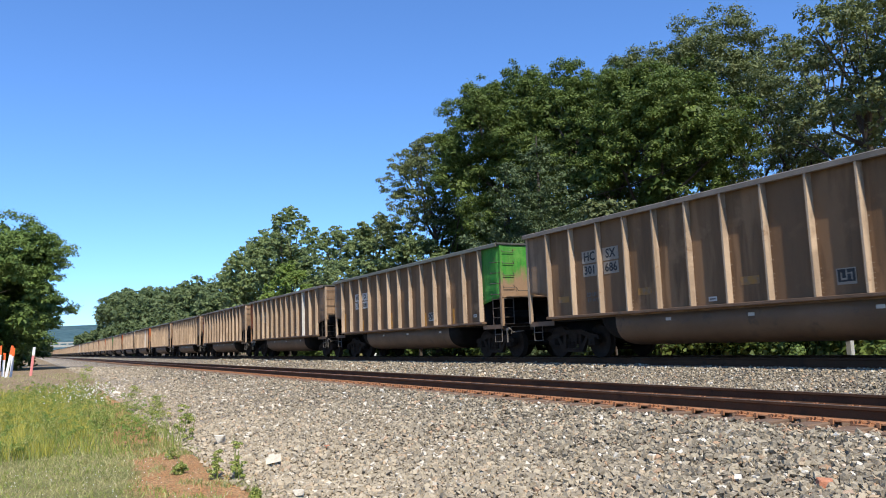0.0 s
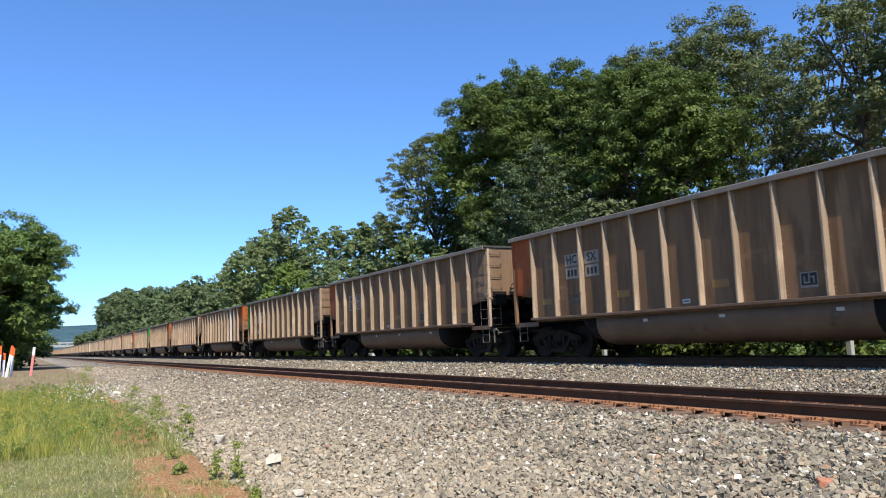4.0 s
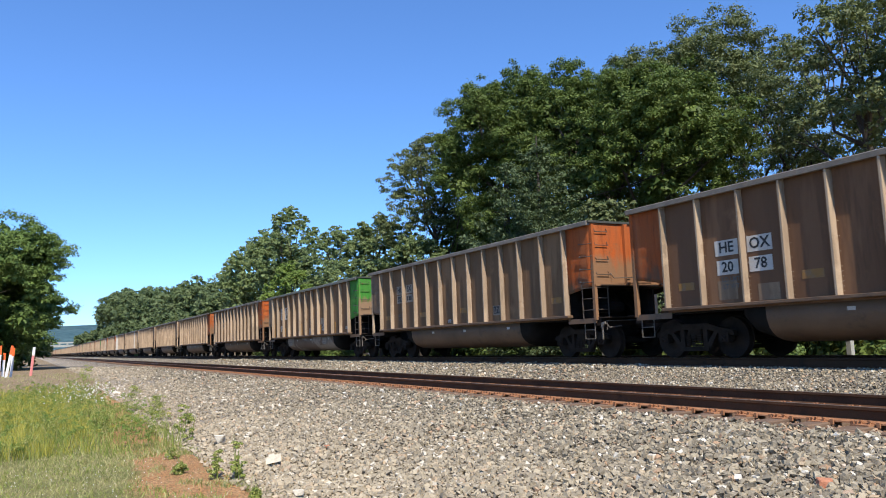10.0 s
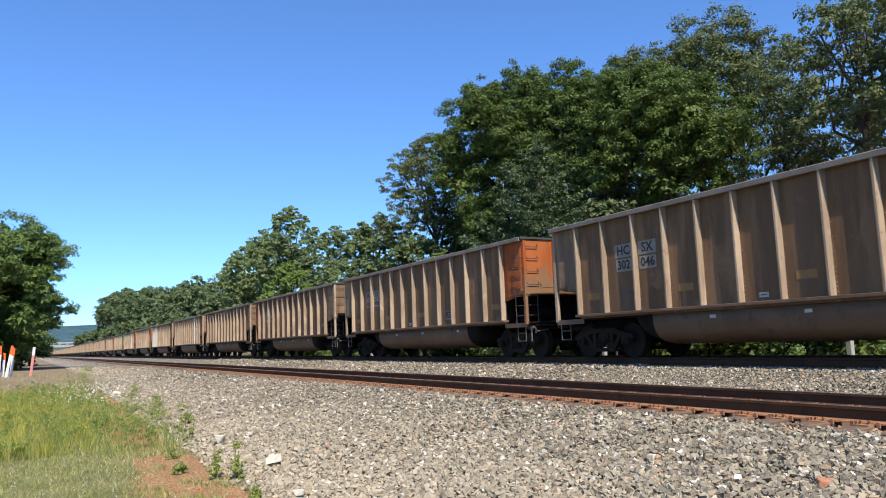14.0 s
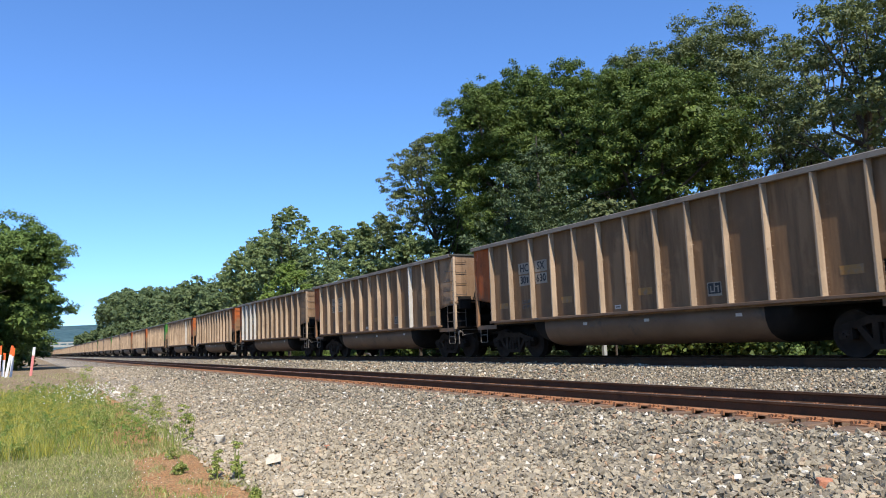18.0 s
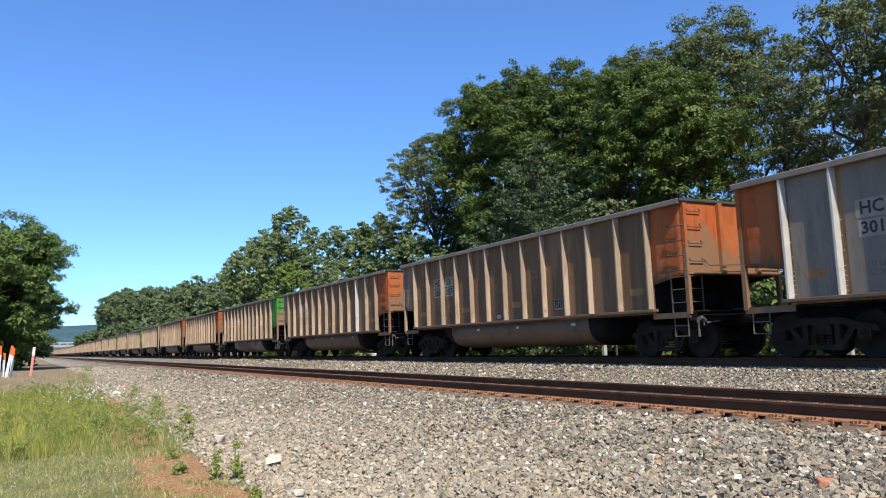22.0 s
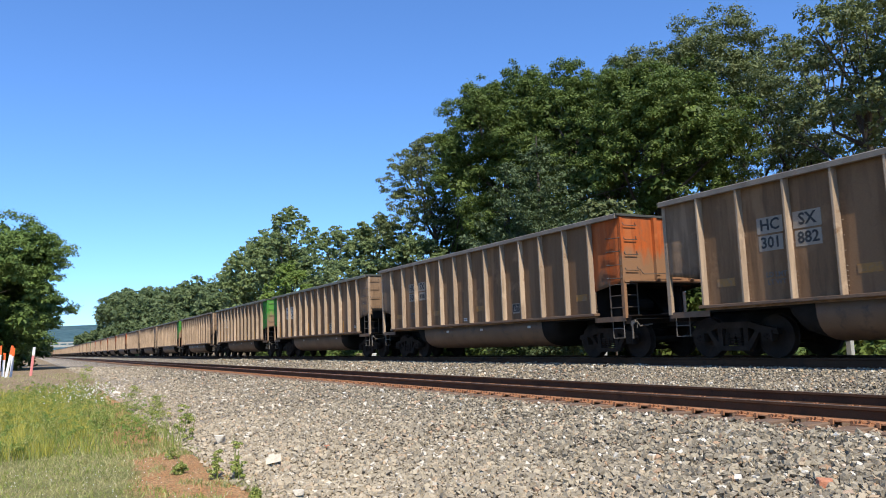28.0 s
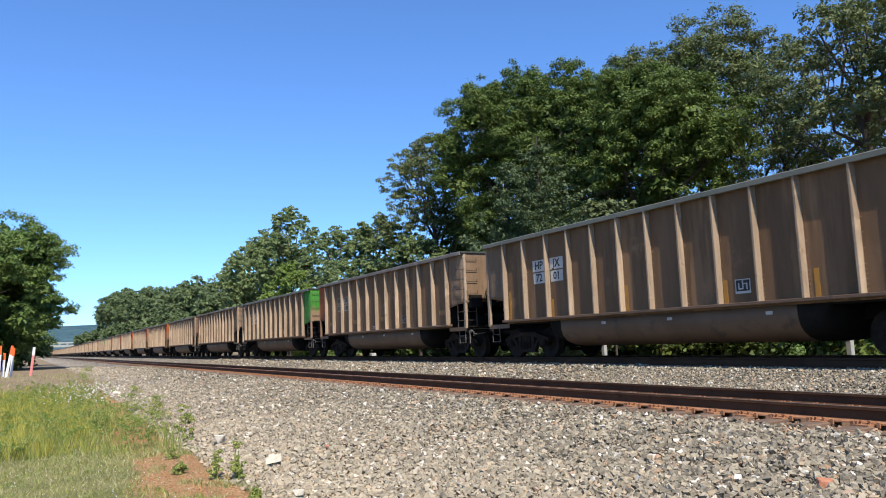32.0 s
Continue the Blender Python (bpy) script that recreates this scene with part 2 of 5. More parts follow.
for leaf_name, dark, mid, light in (
        ("oak", (0.052, 0.081, 0.015), (0.086, 0.129, 0.024), (0.134, 0.181, 0.038)),
        ("dry_oak", (0.078, 0.097, 0.036), (0.116, 0.140, 0.050), (0.168, 0.190, 0.072)),
        ("pine", (0.050, 0.077, 0.032), (0.074, 0.106, 0.043), (0.108, 0.144, 0.062)),
        ("hedge", (0.072, 0.120, 0.028), (0.118, 0.182, 0.042), (0.172, 0.245, 0.062)),
        ("young", (0.105, 0.165, 0.030), (0.172, 0.250, 0.048), (0.245, 0.325, 0.078)),
        ("far", (0.064, 0.094, 0.038), (0.102, 0.142, 0.055), (0.148, 0.190, 0.078)),
        ("walnut", (0.118, 0.165, 0.060), (0.182, 0.240, 0.090), (0.255, 0.312, 0.130))):
    LEAF[leaf_name] = islands(leaf_name + "_leaves", [(0.0, dark), (0.5, mid), (1.0, light)], 0.62, 0.22)
GRASS = islands("green_grass", [(0.0, (0.15, 0.20, 0.045)), (0.5, (0.25, 0.295, 0.065)), (0.8, (0.36, 0.375, 0.10)), (1.0, (0.48, 0.43, 0.20))], 0.7, 0.25)
GRASS_GOLD = islands("yellow_green_grass", [(0.0, (0.26, 0.265, 0.04)), (0.5, (0.39, 0.37, 0.055)), (1.0, (0.52, 0.45, 0.12))], 0.7, 0.25)
GRASS_DRY = islands("dry_grass", [(0.0, (0.21, 0.23, 0.085)), (0.45, (0.32, 0.315, 0.13)), (0.8, (0.44, 0.39, 0.19)), (1.0, (0.52, 0.45, 0.26))], 0.8, 0.2)
PETAL = islands("white_clover", [(0.0, (0.62, 0.60, 0.55)), (1.0, (0.78, 0.77, 0.74))], 0.8, 0.1)
POST_WHITE = surface("white_marker_plastic", (0.78, 0.78, 0.77), (0.70, 0.69, 0.67), 3.0, 0.5, bump=0.05)
POST_RED = surface("faded_red_plastic", (0.70, 0.25, 0.22), (0.62, 0.20, 0.18), 3.0, 0.5, bump=0.05)
POST_ORANGE = surface("orange_marker_plastic", (0.85, 0.16, 0.03), (0.78, 0.13, 0.03), 3.0, 0.5, bump=0.05)
CONCRETE = surface("pale_concrete", (0.56, 0.49, 0.38), (0.66, 0.59, 0.47), 4.0, 0.9, bump_scale=30.0)
BRIDGE = surface("weathered_concrete", (0.30, 0.31, 0.28), (0.38, 0.385, 0.35), 0.2, 0.9)
OLIVE = surface("olive_painted_steel", (0.19, 0.18, 0.07), (0.25, 0.23, 0.10), 3.0, 0.7)
# forest ridge with the distance haze put into its bluish base colour
HILL = surface("haze_blue_ridge", (0.05, 0.10, 0.12), (0.075, 0.13, 0.145), 0.02, 1.0, 0.0, (0.04, 0.085, 0.11), 0.05, bump=0.2, bump_scale=0.08, depth=5.0, specular=0.0)


def ground_material():
    """Grass ground with bare reddish dirt beside the ballast and a dry stretch further on."""
    m, nt, bs = material("grass_and_dirt")
    vec = spread(nt, False)
    grass = mixed(nt, ramp(nt, noisy(nt, vec, 1.3, 5.0), 0.35, 0.65), (0.19, 0.20, 0.07), (0.31, 0.285, 0.12))
    dirt = mixed(nt, ramp(nt, noisy(nt, vec, 6.0, 5.0), 0.35, 0.7), (0.48, 0.235, 0.10), (0.58, 0.345, 0.175))
    sep = nt.nodes.new("ShaderNodeSeparateXYZ")
    nt.links.new(vec, sep.inputs[0])
    wob = nt.nodes.new("ShaderNodeMath")
    wob.operation = "MULTIPLY_ADD"
    wob.inputs[1].default_value = 1.4
    nt.links.new(noisy(nt, vec, 1.1, 5.0), wob.inputs[0])
    nt.links.new(sep.outputs[0], wob.inputs[2])
    col = mixed(nt, ramp(nt, wob.outputs[0], 1.75, 2.1), grass, dirt)
    far = nt.nodes.new("ShaderNodeMath")
    far.operation = "MULTIPLY_ADD"
    far.inputs[1].default_value = 8.0
    nt.links.new(noisy(nt, vec, 0.5, 4.0), far.inputs[0])
    nt.links.new(sep.outputs[1], far.inputs[2])
    col = mixed(nt, ramp(nt, far.outputs[0], 30.0, 32.5), col, mixed(nt, ramp(nt, noisy(nt, vec, 2.0, 5.0), 0.4, 0.6), (0.40, 0.29, 0.19), (0.29, 0.22, 0.13)))
    fine = noisy(nt, vec, 35.0, 5.0)
    col = mixed(nt, ramp(nt, fine, 0.6, 0.3), col, (0.09, 0.075, 0.04))
    nt.links.new(col, bs.inputs["Base Color"])
    bs.inputs["Roughness"].default_value = 0.95
    bs.inputs["Specular IOR Level"].default_value = 0.1
    bumped(nt, bs, fine, 0.8, 0.05)
    return m


def ballast_material():
    """The bed under the loose stones, and the far ballast: cells of stone at their true size."""
    m, nt, bs = material("ballast_bed")
    vec = spread(nt, False)
    vo = node(nt, "ShaderNodeTexVoronoi", Scale=17.0)
    nt.links.new(vec, vo.inputs["Vector"])
    sep = nt.nodes.new("ShaderNodeSeparateColor")
    nt.links.new(vo.outputs["Color"], sep.inputs[0])
    col = mixed(nt, sep.outputs[0], (0.20, 0.166, 0.122), (0.42, 0.352, 0.264))
    col = mixed(nt, ramp(nt, sep.outputs[1], 0.93, 0.96), col, (0.68, 0.66, 0.62))
    # cell edges darkened: the shade between stones is put into the colour
    col = mixed(nt, ramp(nt, vo.outputs["Distance"], 0.36, 0.66), col, (0.075, 0.067, 0.055))
    col = mixed(nt, ramp(nt, noisy(nt, vec, 0.5, 4.0), 0.45, 0.75), col, (0.33, 0.274, 0.204))
    col = verge_dust(nt, col, (0.47, 0.40, 0.30))
    nt.links.new(col, bs.inputs["Base Color"])
    bs.inputs["Roughness"].default_value = 0.95
    bs.inputs["Specular IOR Level"].default_value = 0.1
    inv = nt.nodes.new("ShaderNodeMath")
    inv.operation = "SUBTRACT"
    inv.inputs[0].default_value = 1.0
    nt.links.new(vo.outputs["Distance"], inv.inputs[1])
    bumped(nt, bs, inv.outputs[0], 0.9, 0.05)
    return m


GROUND, BALLAST = ground_material(), ballast_material()

# ---- mesh helpers ----


def box(bm, x0, x1, y0, y1, z0, z1):
    v = [bm.verts.new(p) for p in ((x0, y0, z0), (x1, y0, z0), (x1, y1, z0), (x0, y1, z0), (x0, y0, z1), (x1, y0, z1), (x1, y1, z1), (x0, y1, z1))]
    for f in ((0, 3, 2, 1), (4, 5, 6, 7), (0, 1, 5, 4), (1, 2, 6, 5), (2, 3, 7, 6), (3, 0, 4, 7)):
        bm.faces.new([v[i] for i in f])


def prism(bm, outline, axis, a, b):
    """A closed outline swept along an axis ('x': outline is (y, z); 'y': (x, z); 'z': (x, y)) from a to b."""
    put = {"x": lambda p, t: (t, p[0], p[1]), "y": lambda p, t: (p[0], t, p[1]), "z": lambda p, t: (p[0], p[1], t)}[axis]
    lo = [bm.verts.new(put(p, a)) for p in outline]
    hi = [bm.verts.new(put(p, b)) for p in outline]
    n = len(outline)
    bm.faces.new(lo)
    bm.faces.new(hi)
    for i in range(n):
        bm.faces.new((lo[i], lo[(i + 1) % n], hi[(i + 1) % n], hi[i]))


def tube(bm, points, radius, sides=6, end=None):
    """A round bar through the points; end: its radius at the last point."""
    pts = [Vector(p) for p in points]
    rings = []
    for i, p in enumerate(pts):
        d = (pts[min(i + 1, len(pts) - 1)] - pts[max(i - 1, 0)]).normalized()
        u = d.cross(Vector((0.31, 0.12, 0.94) if abs(d.z) < 0.8 else (1, 0.1, 0))).normalized()
        w = d.cross(u)
        r = radius if end is None else radius + (end - radius) * i / (len(pts) - 1)
        rings.append([bm.verts.new(p + (u * math.cos(k * math.tau / sides) + w * math.sin(k * math.tau / sides)) * r) for k in range(sides)])
    for a, b in zip(rings, rings[1:]):
        for k in range(sides):
            bm.faces.new((a[k], a[(k + 1) % sides], b[(k + 1) % sides], b[k]))
    bm.faces.new(rings[0])
    bm.faces.new(rings[-1])


def lathe(bm, profile, sides=28):
    """A profile of (x, radius) turned round the x axis."""
    rings = [[bm.verts.new((x, r * math.cos(k * math.tau / sides), r * math.sin(k * math.tau / sides))) for k in range(sides)] for x, r in profile]
    for a, b in zip(rings, rings[1:]):
        for k in range(sides):
            bm.faces.new((a[k], a[(k + 1) % sides], b[(k + 1) % sides], b[k]))
    bm.faces.new(rings[0])
    bm.faces.new(rings[-1])


def solid(name, bm, mat, bevel=0.0):
    """A mesh from a bmesh, with consistent normals and, where asked, broken edges."""
    if bevel:
        bmesh.ops.bevel(bm, geom=bm.edges[:], offset=bevel, segments=1, affect="EDGES", clamp_overlap=True)
    bmesh.ops.recalc_face_normals(bm, faces=bm.faces[:])
    me = bpy.data.meshes.new(name)
    bm.to_mesh(me)
    bm.free()
    me.materials.append(mat)
    return me


def made(draw, name, mat, bevel=0.0):
    bm = bmesh.new()
    draw(bm)
    return solid(name, bm, mat, bevel)


def part(name, mesh, parent, label="", at=None, mat=None):
    """Links a mesh as one part under a thing or a part, with its own paint where given."""
    ob = new(name, mesh)
    ob.parent = parent
    if at is not None:
        ob.matrix_basis = at if isinstance(at, Matrix) else Matrix.Translation(at)
    if mat is not None:
        ob.material_slots[0].link = "OBJECT"
        ob.material_slots[0].material = mat
    if label:
        ob["label"] = label
    return ob


def thing(name, label, category, at=(0, 0, 0), group="", kind=""):
    ob = new(name)
    ob.matrix_basis = at if isinstance(at, Matrix) else Matrix.Translation(at)
    return tagged(ob, label, category, group, kind)


def sheet(name, verts, faces, mat, smooth=False):
    me = bpy.data.meshes.new(name)
    me.from_pydata(verts, [], faces)
    me.materials.append(mat)
    if smooth:
        me.polygons.foreach_set("use_smooth", [True] * len(me.polygons))
    me.update()
    return me


def soup(name, verts, faces, mat):
    """A mesh of many triangles or quads from arrays: verts (n, 3), faces (m, k)."""
    me = bpy.data.meshes.new(name)
    n, k = faces.shape
    me.vertices.add(len(verts))
    me.vertices.foreach_set("co", np.ascontiguousarray(verts, dtype=np.float32).ravel())
    me.loops.add(n * k)
    me.loops.foreach_set("vertex_index", np.ascontiguousarray(faces, dtype=np.int32).ravel())
    me.polygons.add(n)
    me.polygons.foreach_set("loop_start", np.arange(0, n * k, k, dtype=np.int32))
    me.materials.append(mat)
    me.update(calc_edges=True)
    me.shade_flat()
    return me


# ---- the ground and the tracks ----
NEAR_X, TRAIN_X = 8.95, 14.48        # the two track centres
RAIL_H, TRAIN_Z = 0.18, 0.30         # rail height; the train's rails lie higher
CURVE_Y, CURVE_R = 380.0, 1500.0     # where the tracks bend away


def ease(v, a, b):
    t = min(1.0, max(0.0, (v - a) / (b - a)))
    return t * t * (3 - 2 * t)


def along(x, s):
    """A place s metres down the line at x from the camera, and the heading there in radians."""
    if s <= CURVE_Y:
        return Vector((x, s, 0)), 0.0
    a = (s - CURVE_Y) / CURVE_R
    return Vector((-CURVE_R + (CURVE_R + x) * math.cos(a), CURVE_Y + (CURVE_R + x) * math.sin(a), 0)), a


def ground_z(x, y):
    low = -0.72 + 0.62 * ease(y, 14, 42)
    bed = ((-400, low + 0.2), (-6, low), (2.2, low), (7.3, -0.25), (7.7, -0.265), (10.2, -0.265), (10.7, -0.22), (12.7, 0.09), (16.5, 0.09), (19.0, -0.45), (40, -0.45), (4000, -0.45))
    for (xa, za), (xb, zb) in zip(bed, bed[1:]):
        if x <= xb:
            return za + (zb - za) * max(0.0, (x - xa)) / (xb - xa)
    return -0.45


def build_ground():
    xs = [-2500, -800, -300, -120, -50, -25, -12, -6, -4, -2.5, -1.2, 0, 0.8, 1.4, 1.8, 2.2, 2.8, 4, 5.5, 7.3, 8.9, 10.7, 12.7, 14.5, 16.5, 19, 25, 40, 90, 250, 800, 2500]
    ys = [-1500, -500, -200, -60, -20, -8, -3, 0, 2, 4, 6, 7, 8, 9, 10, 11, 12, 13, 14, 16, 18, 20, 23, 26, 30, 35, 42, 50, 65, 80, 110, 150, 200, 280, 380, 500, 700, 1100, 1700, 2500, 3500]
    verts = []
    for y in ys:
        for x in xs:
            z = ground_z(x, y)
            if 2.3 < x < 18:
                z -= 0.12
            elif -6 < x <= 2.3 and y < 60:
                z += 0.05 * noise.noise((x * 0.8, y * 0.5, 0.3))
            verts.append((x, y, z))
    n = len(xs)
    faces = [(j * n + i, j * n + i + 1, (j + 1) * n + i + 1, (j + 1) * n + i) for j in range(len(ys) - 1) for i in range(n - 1)]
    tagged(new("ground", sheet("ground", verts, faces, GROUND, True)), "grassy ground with bare reddish dirt beside the ballast", "ground", kind="structure")


def build_ballast():
    xs = [1.9, 2.2, 2.6, 3.2, 4, 5, 6, 7, 7.3, 7.7, 8.9, 10.2, 10.7, 11.5, 12.1, 12.7, 14.5, 16.4, 17.2, 18.4]
    ys = [-400, -150, -60, -12, -4] + [0.5 * k for k in range(0, 60)] + [30 + 2.5 * k for k in range(0, 30)] + [105 + 15 * k for k in range(0, 60)]
    verts = []
    for y in ys:
        for x in xs:
            p, _ = along(x, y)
            z = ground_z(x, y) + 0.03 * noise.noise((x * 1.7, y * 0.9, 4.0)) * (1 if 2.5 < x < 7.2 else 0.3)
            if 2.6 < x < 7.4 and 0 < y < 16:
                z -= 0.024
            if x <= 2.0:
                z -= 0.15
            elif x <= 2.3:
                z -= 0.02
            p.x += 0.35 * noise.noise((0.0, y * 0.35, 9.0)) if x < 3 else 0.0
            verts.append((p.x, p.y, z))
    n = len(xs)
    faces = [(j * n + i, j * n + i + 1, (j + 1) * n + i + 1, (j + 1) * n + i) for j in range(len(ys) - 1) for i in range(n - 1)]
    tagged(new("ballast_bed", sheet("ballast_bed", verts, faces, BALLAST, True)), "grey crushed-stone ballast bed sloping up to the tracks", "ballast", kind="structure")


def pebbles():
    """Angular eight-cornered stones of unit size, as vertices on one set of triangles."""
    base = np.array([(x, y, z) for z in (-0.5, 0.5) for y in (-0.5, 0.5) for x in (-0.5, 0.5)])
    quads = ((0, 2, 3, 1), (4, 5, 7, 6), (0, 1, 5, 4), (1, 3, 7, 5), (3, 2, 6, 7), (2, 0, 4, 6))
    tris = np.array([t for q in quads for t in ((q[0], q[1], q[2]), (q[0], q[2], q[3]))])
    rng = np.random.default_rng(5)
    kinds = []
    for _ in range(24):
        v = base * rng.uniform(0.45, 1.0, (8, 1)) + rng.normal(0, 0.09, (8, 3))
        kinds.append(v * rng.uniform((1.0, 0.8, 0.66), (1.3, 1.08, 0.95)))
    return np.array(kinds), tris


def turned(rng, n):
    """n random turns, as matrices."""
    q = rng.normal(size=(n, 4))
    q /= np.linalg.norm(q, axis=1)[:, None]
    w, x, y, z = q.T
    return np.stack([1 - 2 * (y * y + z * z), 2 * (x * y - z * w), 2 * (x * z + y * w), 2 * (x * y + z * w), 1 - 2 * (x * x + z * z), 2 * (y * z - x * w),
                     2 * (x * z - y * w), 2 * (y * z + x * w), 1 - 2 * (x * x + y * y)], axis=1).reshape(n, 3, 3)


def strew(name, label, patches, seed, mat=None, lift=0.0):
    """Loose stones over patches of (x0, x1, y0, y1, stones per square metre, smallest, largest)."""
    kinds, tris = pebbles()
    rng = np.random.default_rng(seed)
    vs, fs, count = [], [], 0
    for x0, x1, y0, y1, dense, small, large in patches:
        n = int((x1 - x0) * (y1 - y0) * dense)
        x, y = rng.uniform(x0, x1, n), rng.uniform(y0, y1, n)
        size = small + (large - small) * rng.random(n) ** 1.8
        edge = 2.35 + 0.35 * np.array([noise.noise((0.0, b * 0.35, 9.0)) for b in y])
        keep = (x > edge + rng.exponential(0.12, n) - 0.2)
        x, y, size = x[keep], y[keep], size[keep]
        n = len(x)
        z = np.array([ground_z(a, b) + 0.03 * noise.noise((a * 1.7, b * 0.9, 4.0)) * (1 if 2.5 < a < 7.2 else 0.3) for a, b in zip(x, y)]) + size * rng.uniform(0.1, 0.6, n) + lift * rng.random(n)
        v = np.einsum("nij,nkj->nki", turned(rng, n), kinds[rng.integers(0, len(kinds), n)]) * size[:, None, None]
        v[:, :, 2] *= 0.9
        v += np.stack([x, y, z], axis=1)[:, None, :]
        vs.append(v.reshape(-1, 3))
        fs.append((tris[None] + (np.arange(n) * 8)[:, None, None] + count).reshape(-1, 3))
        count += n * 8
    tagged(new(name, soup(name, np.concatenate(vs), np.concatenate(fs), mat or STONE)), label, "ballast", kind="stuff")


RAIL_SHAPE = ((-0.037, 0.0), (0.037, 0.0), (0.037, -0.03), (0.012, -0.045), (0.009, -0.135), (0.074, -0.165), (0.076, -0.18), (-0.076, -0.18), (-0.074, -0.165), (-0.009, -0.135), (-0.012, -0.045), (-0.037, -0.03))


def rail_mesh(x, z, top):
    """A rail swept down the line; top: its worn running surface alone, laid just above the head."""
    ss = [-380, -100, 0, 60, 150, 250, 340] + [380 + 25 * k for k in range(0, 16)]
    shape = ((-0.028, 0.0012), (0.028, 0.0012), (0.028, 0.0004), (-0.028, 0.0004)) if top else RAIL_SHAPE
    verts, faces, n = [], [], len(shape)
    for s in ss:
        for dx, dz in shape:
            p, _ = along(x + dx, s)
            verts.append((p.x, p.y, z + dz))
    for j in range(len(ss) - 1):
        for i in range(n):
            faces.append((j * n + i, (j + 1) * n + i, (j + 1) * n + (i + 1) % n, j * n + (i + 1) % n))
    faces.append(tuple(range(n)))
    return sheet("rail", verts, faces, RAIL_TOP if top else RAIL)


def foot_mesh(x, z):
    """The rusted outer flange of a rail, a skin just above its foot."""
    verts = []
    for s in (0.0, 20.0, 60.0, 130.0):
        verts += [(x - 0.0755, s, z - 0.1635), (x - 0.030, s, z - 0.1435), (x - 0.030, s, z - 0.1455), (x - 0.0775, s, z - 0.1660), (x - 0.0785, s, z - 0.1795)]
    faces = []
    for j in range(3):
        a, b = 5 * j, 5 * j + 5
        faces += [(a, b, b + 1, a + 1), (a + 4, b + 4, b, a)]
    return sheet("rail_foot", verts, faces, PLATE)


def build_track(x, z, label, near):
    root = thing("railway_track", label, "railway track", kind="structure")
    for dx in (-0.7525, 0.7525):
        rail = part("rail", rail_mesh(x + dx, z, False), root)
        part("rail_head", rail_mesh(x + dx, z, True), rail, "worn running surface of the rail")
        if near and dx < 0:
            part("rail_foot", foot_mesh(x + dx, z), rail, "orange-rusted foot of the rail")
    base = z - RAIL_H
    tie = made(lambda bm: box(bm, -1.3, 1.3, -0.115, 0.115, -0.18, 0.0), "tie", TIE, 0.012)

    def plate_shape(bm):
        box(bm, -0.19, 0.19, -0.095, 0.095, 0.0, 0.02)
        for dx, dy in ((-0.095, -0.05), (-0.095, 0.05), (0.095, -0.05), (0.095, 0.05), (-0.15, 0.06), (0.15, -0.06)):
            box(bm, dx - 0.011, dx + 0.011, dy - 0.011, dy + 0.011, 0.018, 0.05)
            box(bm, dx - 0.019, dx + 0.019, dy - 0.016, dy + 0.016, 0.046, 0.06)
    plate = made(plate_shape, "tie_plate", PLATE)

    def anchor_shape(bm):
        box(bm, -0.10, 0.10, -0.014, 0.014, -0.014, 0.0)
        box(bm, -0.105, -0.082, -0.02, 0.02, -0.03, 0.03)
        box(bm, 0.082, 0.105, -0.02, 0.02, -0.022, 0.022)
    anchor = made(anchor_shape, "rail_anchor", PLATE)
    if near:
        rnd = random.Random(3)
        for k in range(84):
            y = 2.0 + 0.53 * k + rnd.uniform(-0.03, 0.03)
            part("tie", tie, root, at=pose(x + rnd.uniform(-0.06, 0.06), y, base - 0.012 + rnd.uniform(-0.008, 0.004), 0, rnd.uniform(-0.3, 0.3), rnd.uniform(-1.5, 1.5)))
            for dx in (-0.7525, 0.7525):
                part("tie_plate", plate, root, at=pose(x + dx, y, base - 0.016, 0, 0, rnd.uniform(-2, 2)))
                if dx < 0:
                    part("rail_anchor", anchor, root, at=(x + dx, y - 0.15, base))
                    part("rail_anchor", anchor, root, at=(x + dx, y + 0.15, base))
        first = 2.0 + 0.53 * 84
    else:
        first = -60.0
    bm = bmesh.new()
    s = first
    while s < 190:
        box(bm, x - 1.3, x + 1.3, s - 0.115, s + 0.115, base - 0.19, base - 0.012)
        for dx in (-0.7525, 0.7525):
            box(bm, x + dx - 0.19, x + dx + 0.19, s - 0.09, s + 0.09, base - 0.012, base + 0.004)
        s += 0.53
    tagged(part("ties", solid("ties", bm, TIE), root), kind="stuff")


# ---- the train: coal gondolas with rounded tubs ----
CAR = 16.18                 # pulling face to pulling face
HALF = 7.34                 # half the body's length
WIDE = 1.56                 # half the body's width, without the ribs
SILL, TOP = 1.06, 3.62      # the side's foot and the rim, above the rails
CUT = 1.93                  # the end walls stop here; below is the bare end bay
RIBS = [-6.22, -5.16] + [-4.04 + 1.01 * k for k in range(9)] + [5.16, 6.22]


def side_mesh():
    """The upright sheet on the -x side: full length above the end bays, between the end ribs below them."""
    def draw(bm):
        prism(bm, ((0.012, CUT), (0.012, TOP), (-0.012, TOP), (-0.012, CUT)), "y", -HALF + 0.05, HALF - 0.05)
        prism(bm, ((0.0, SILL), (0.0, CUT), (-0.012, CUT), (-0.012, SILL)), "y", -6.28, 6.28)
    return made(draw, "side_wall", BODY)


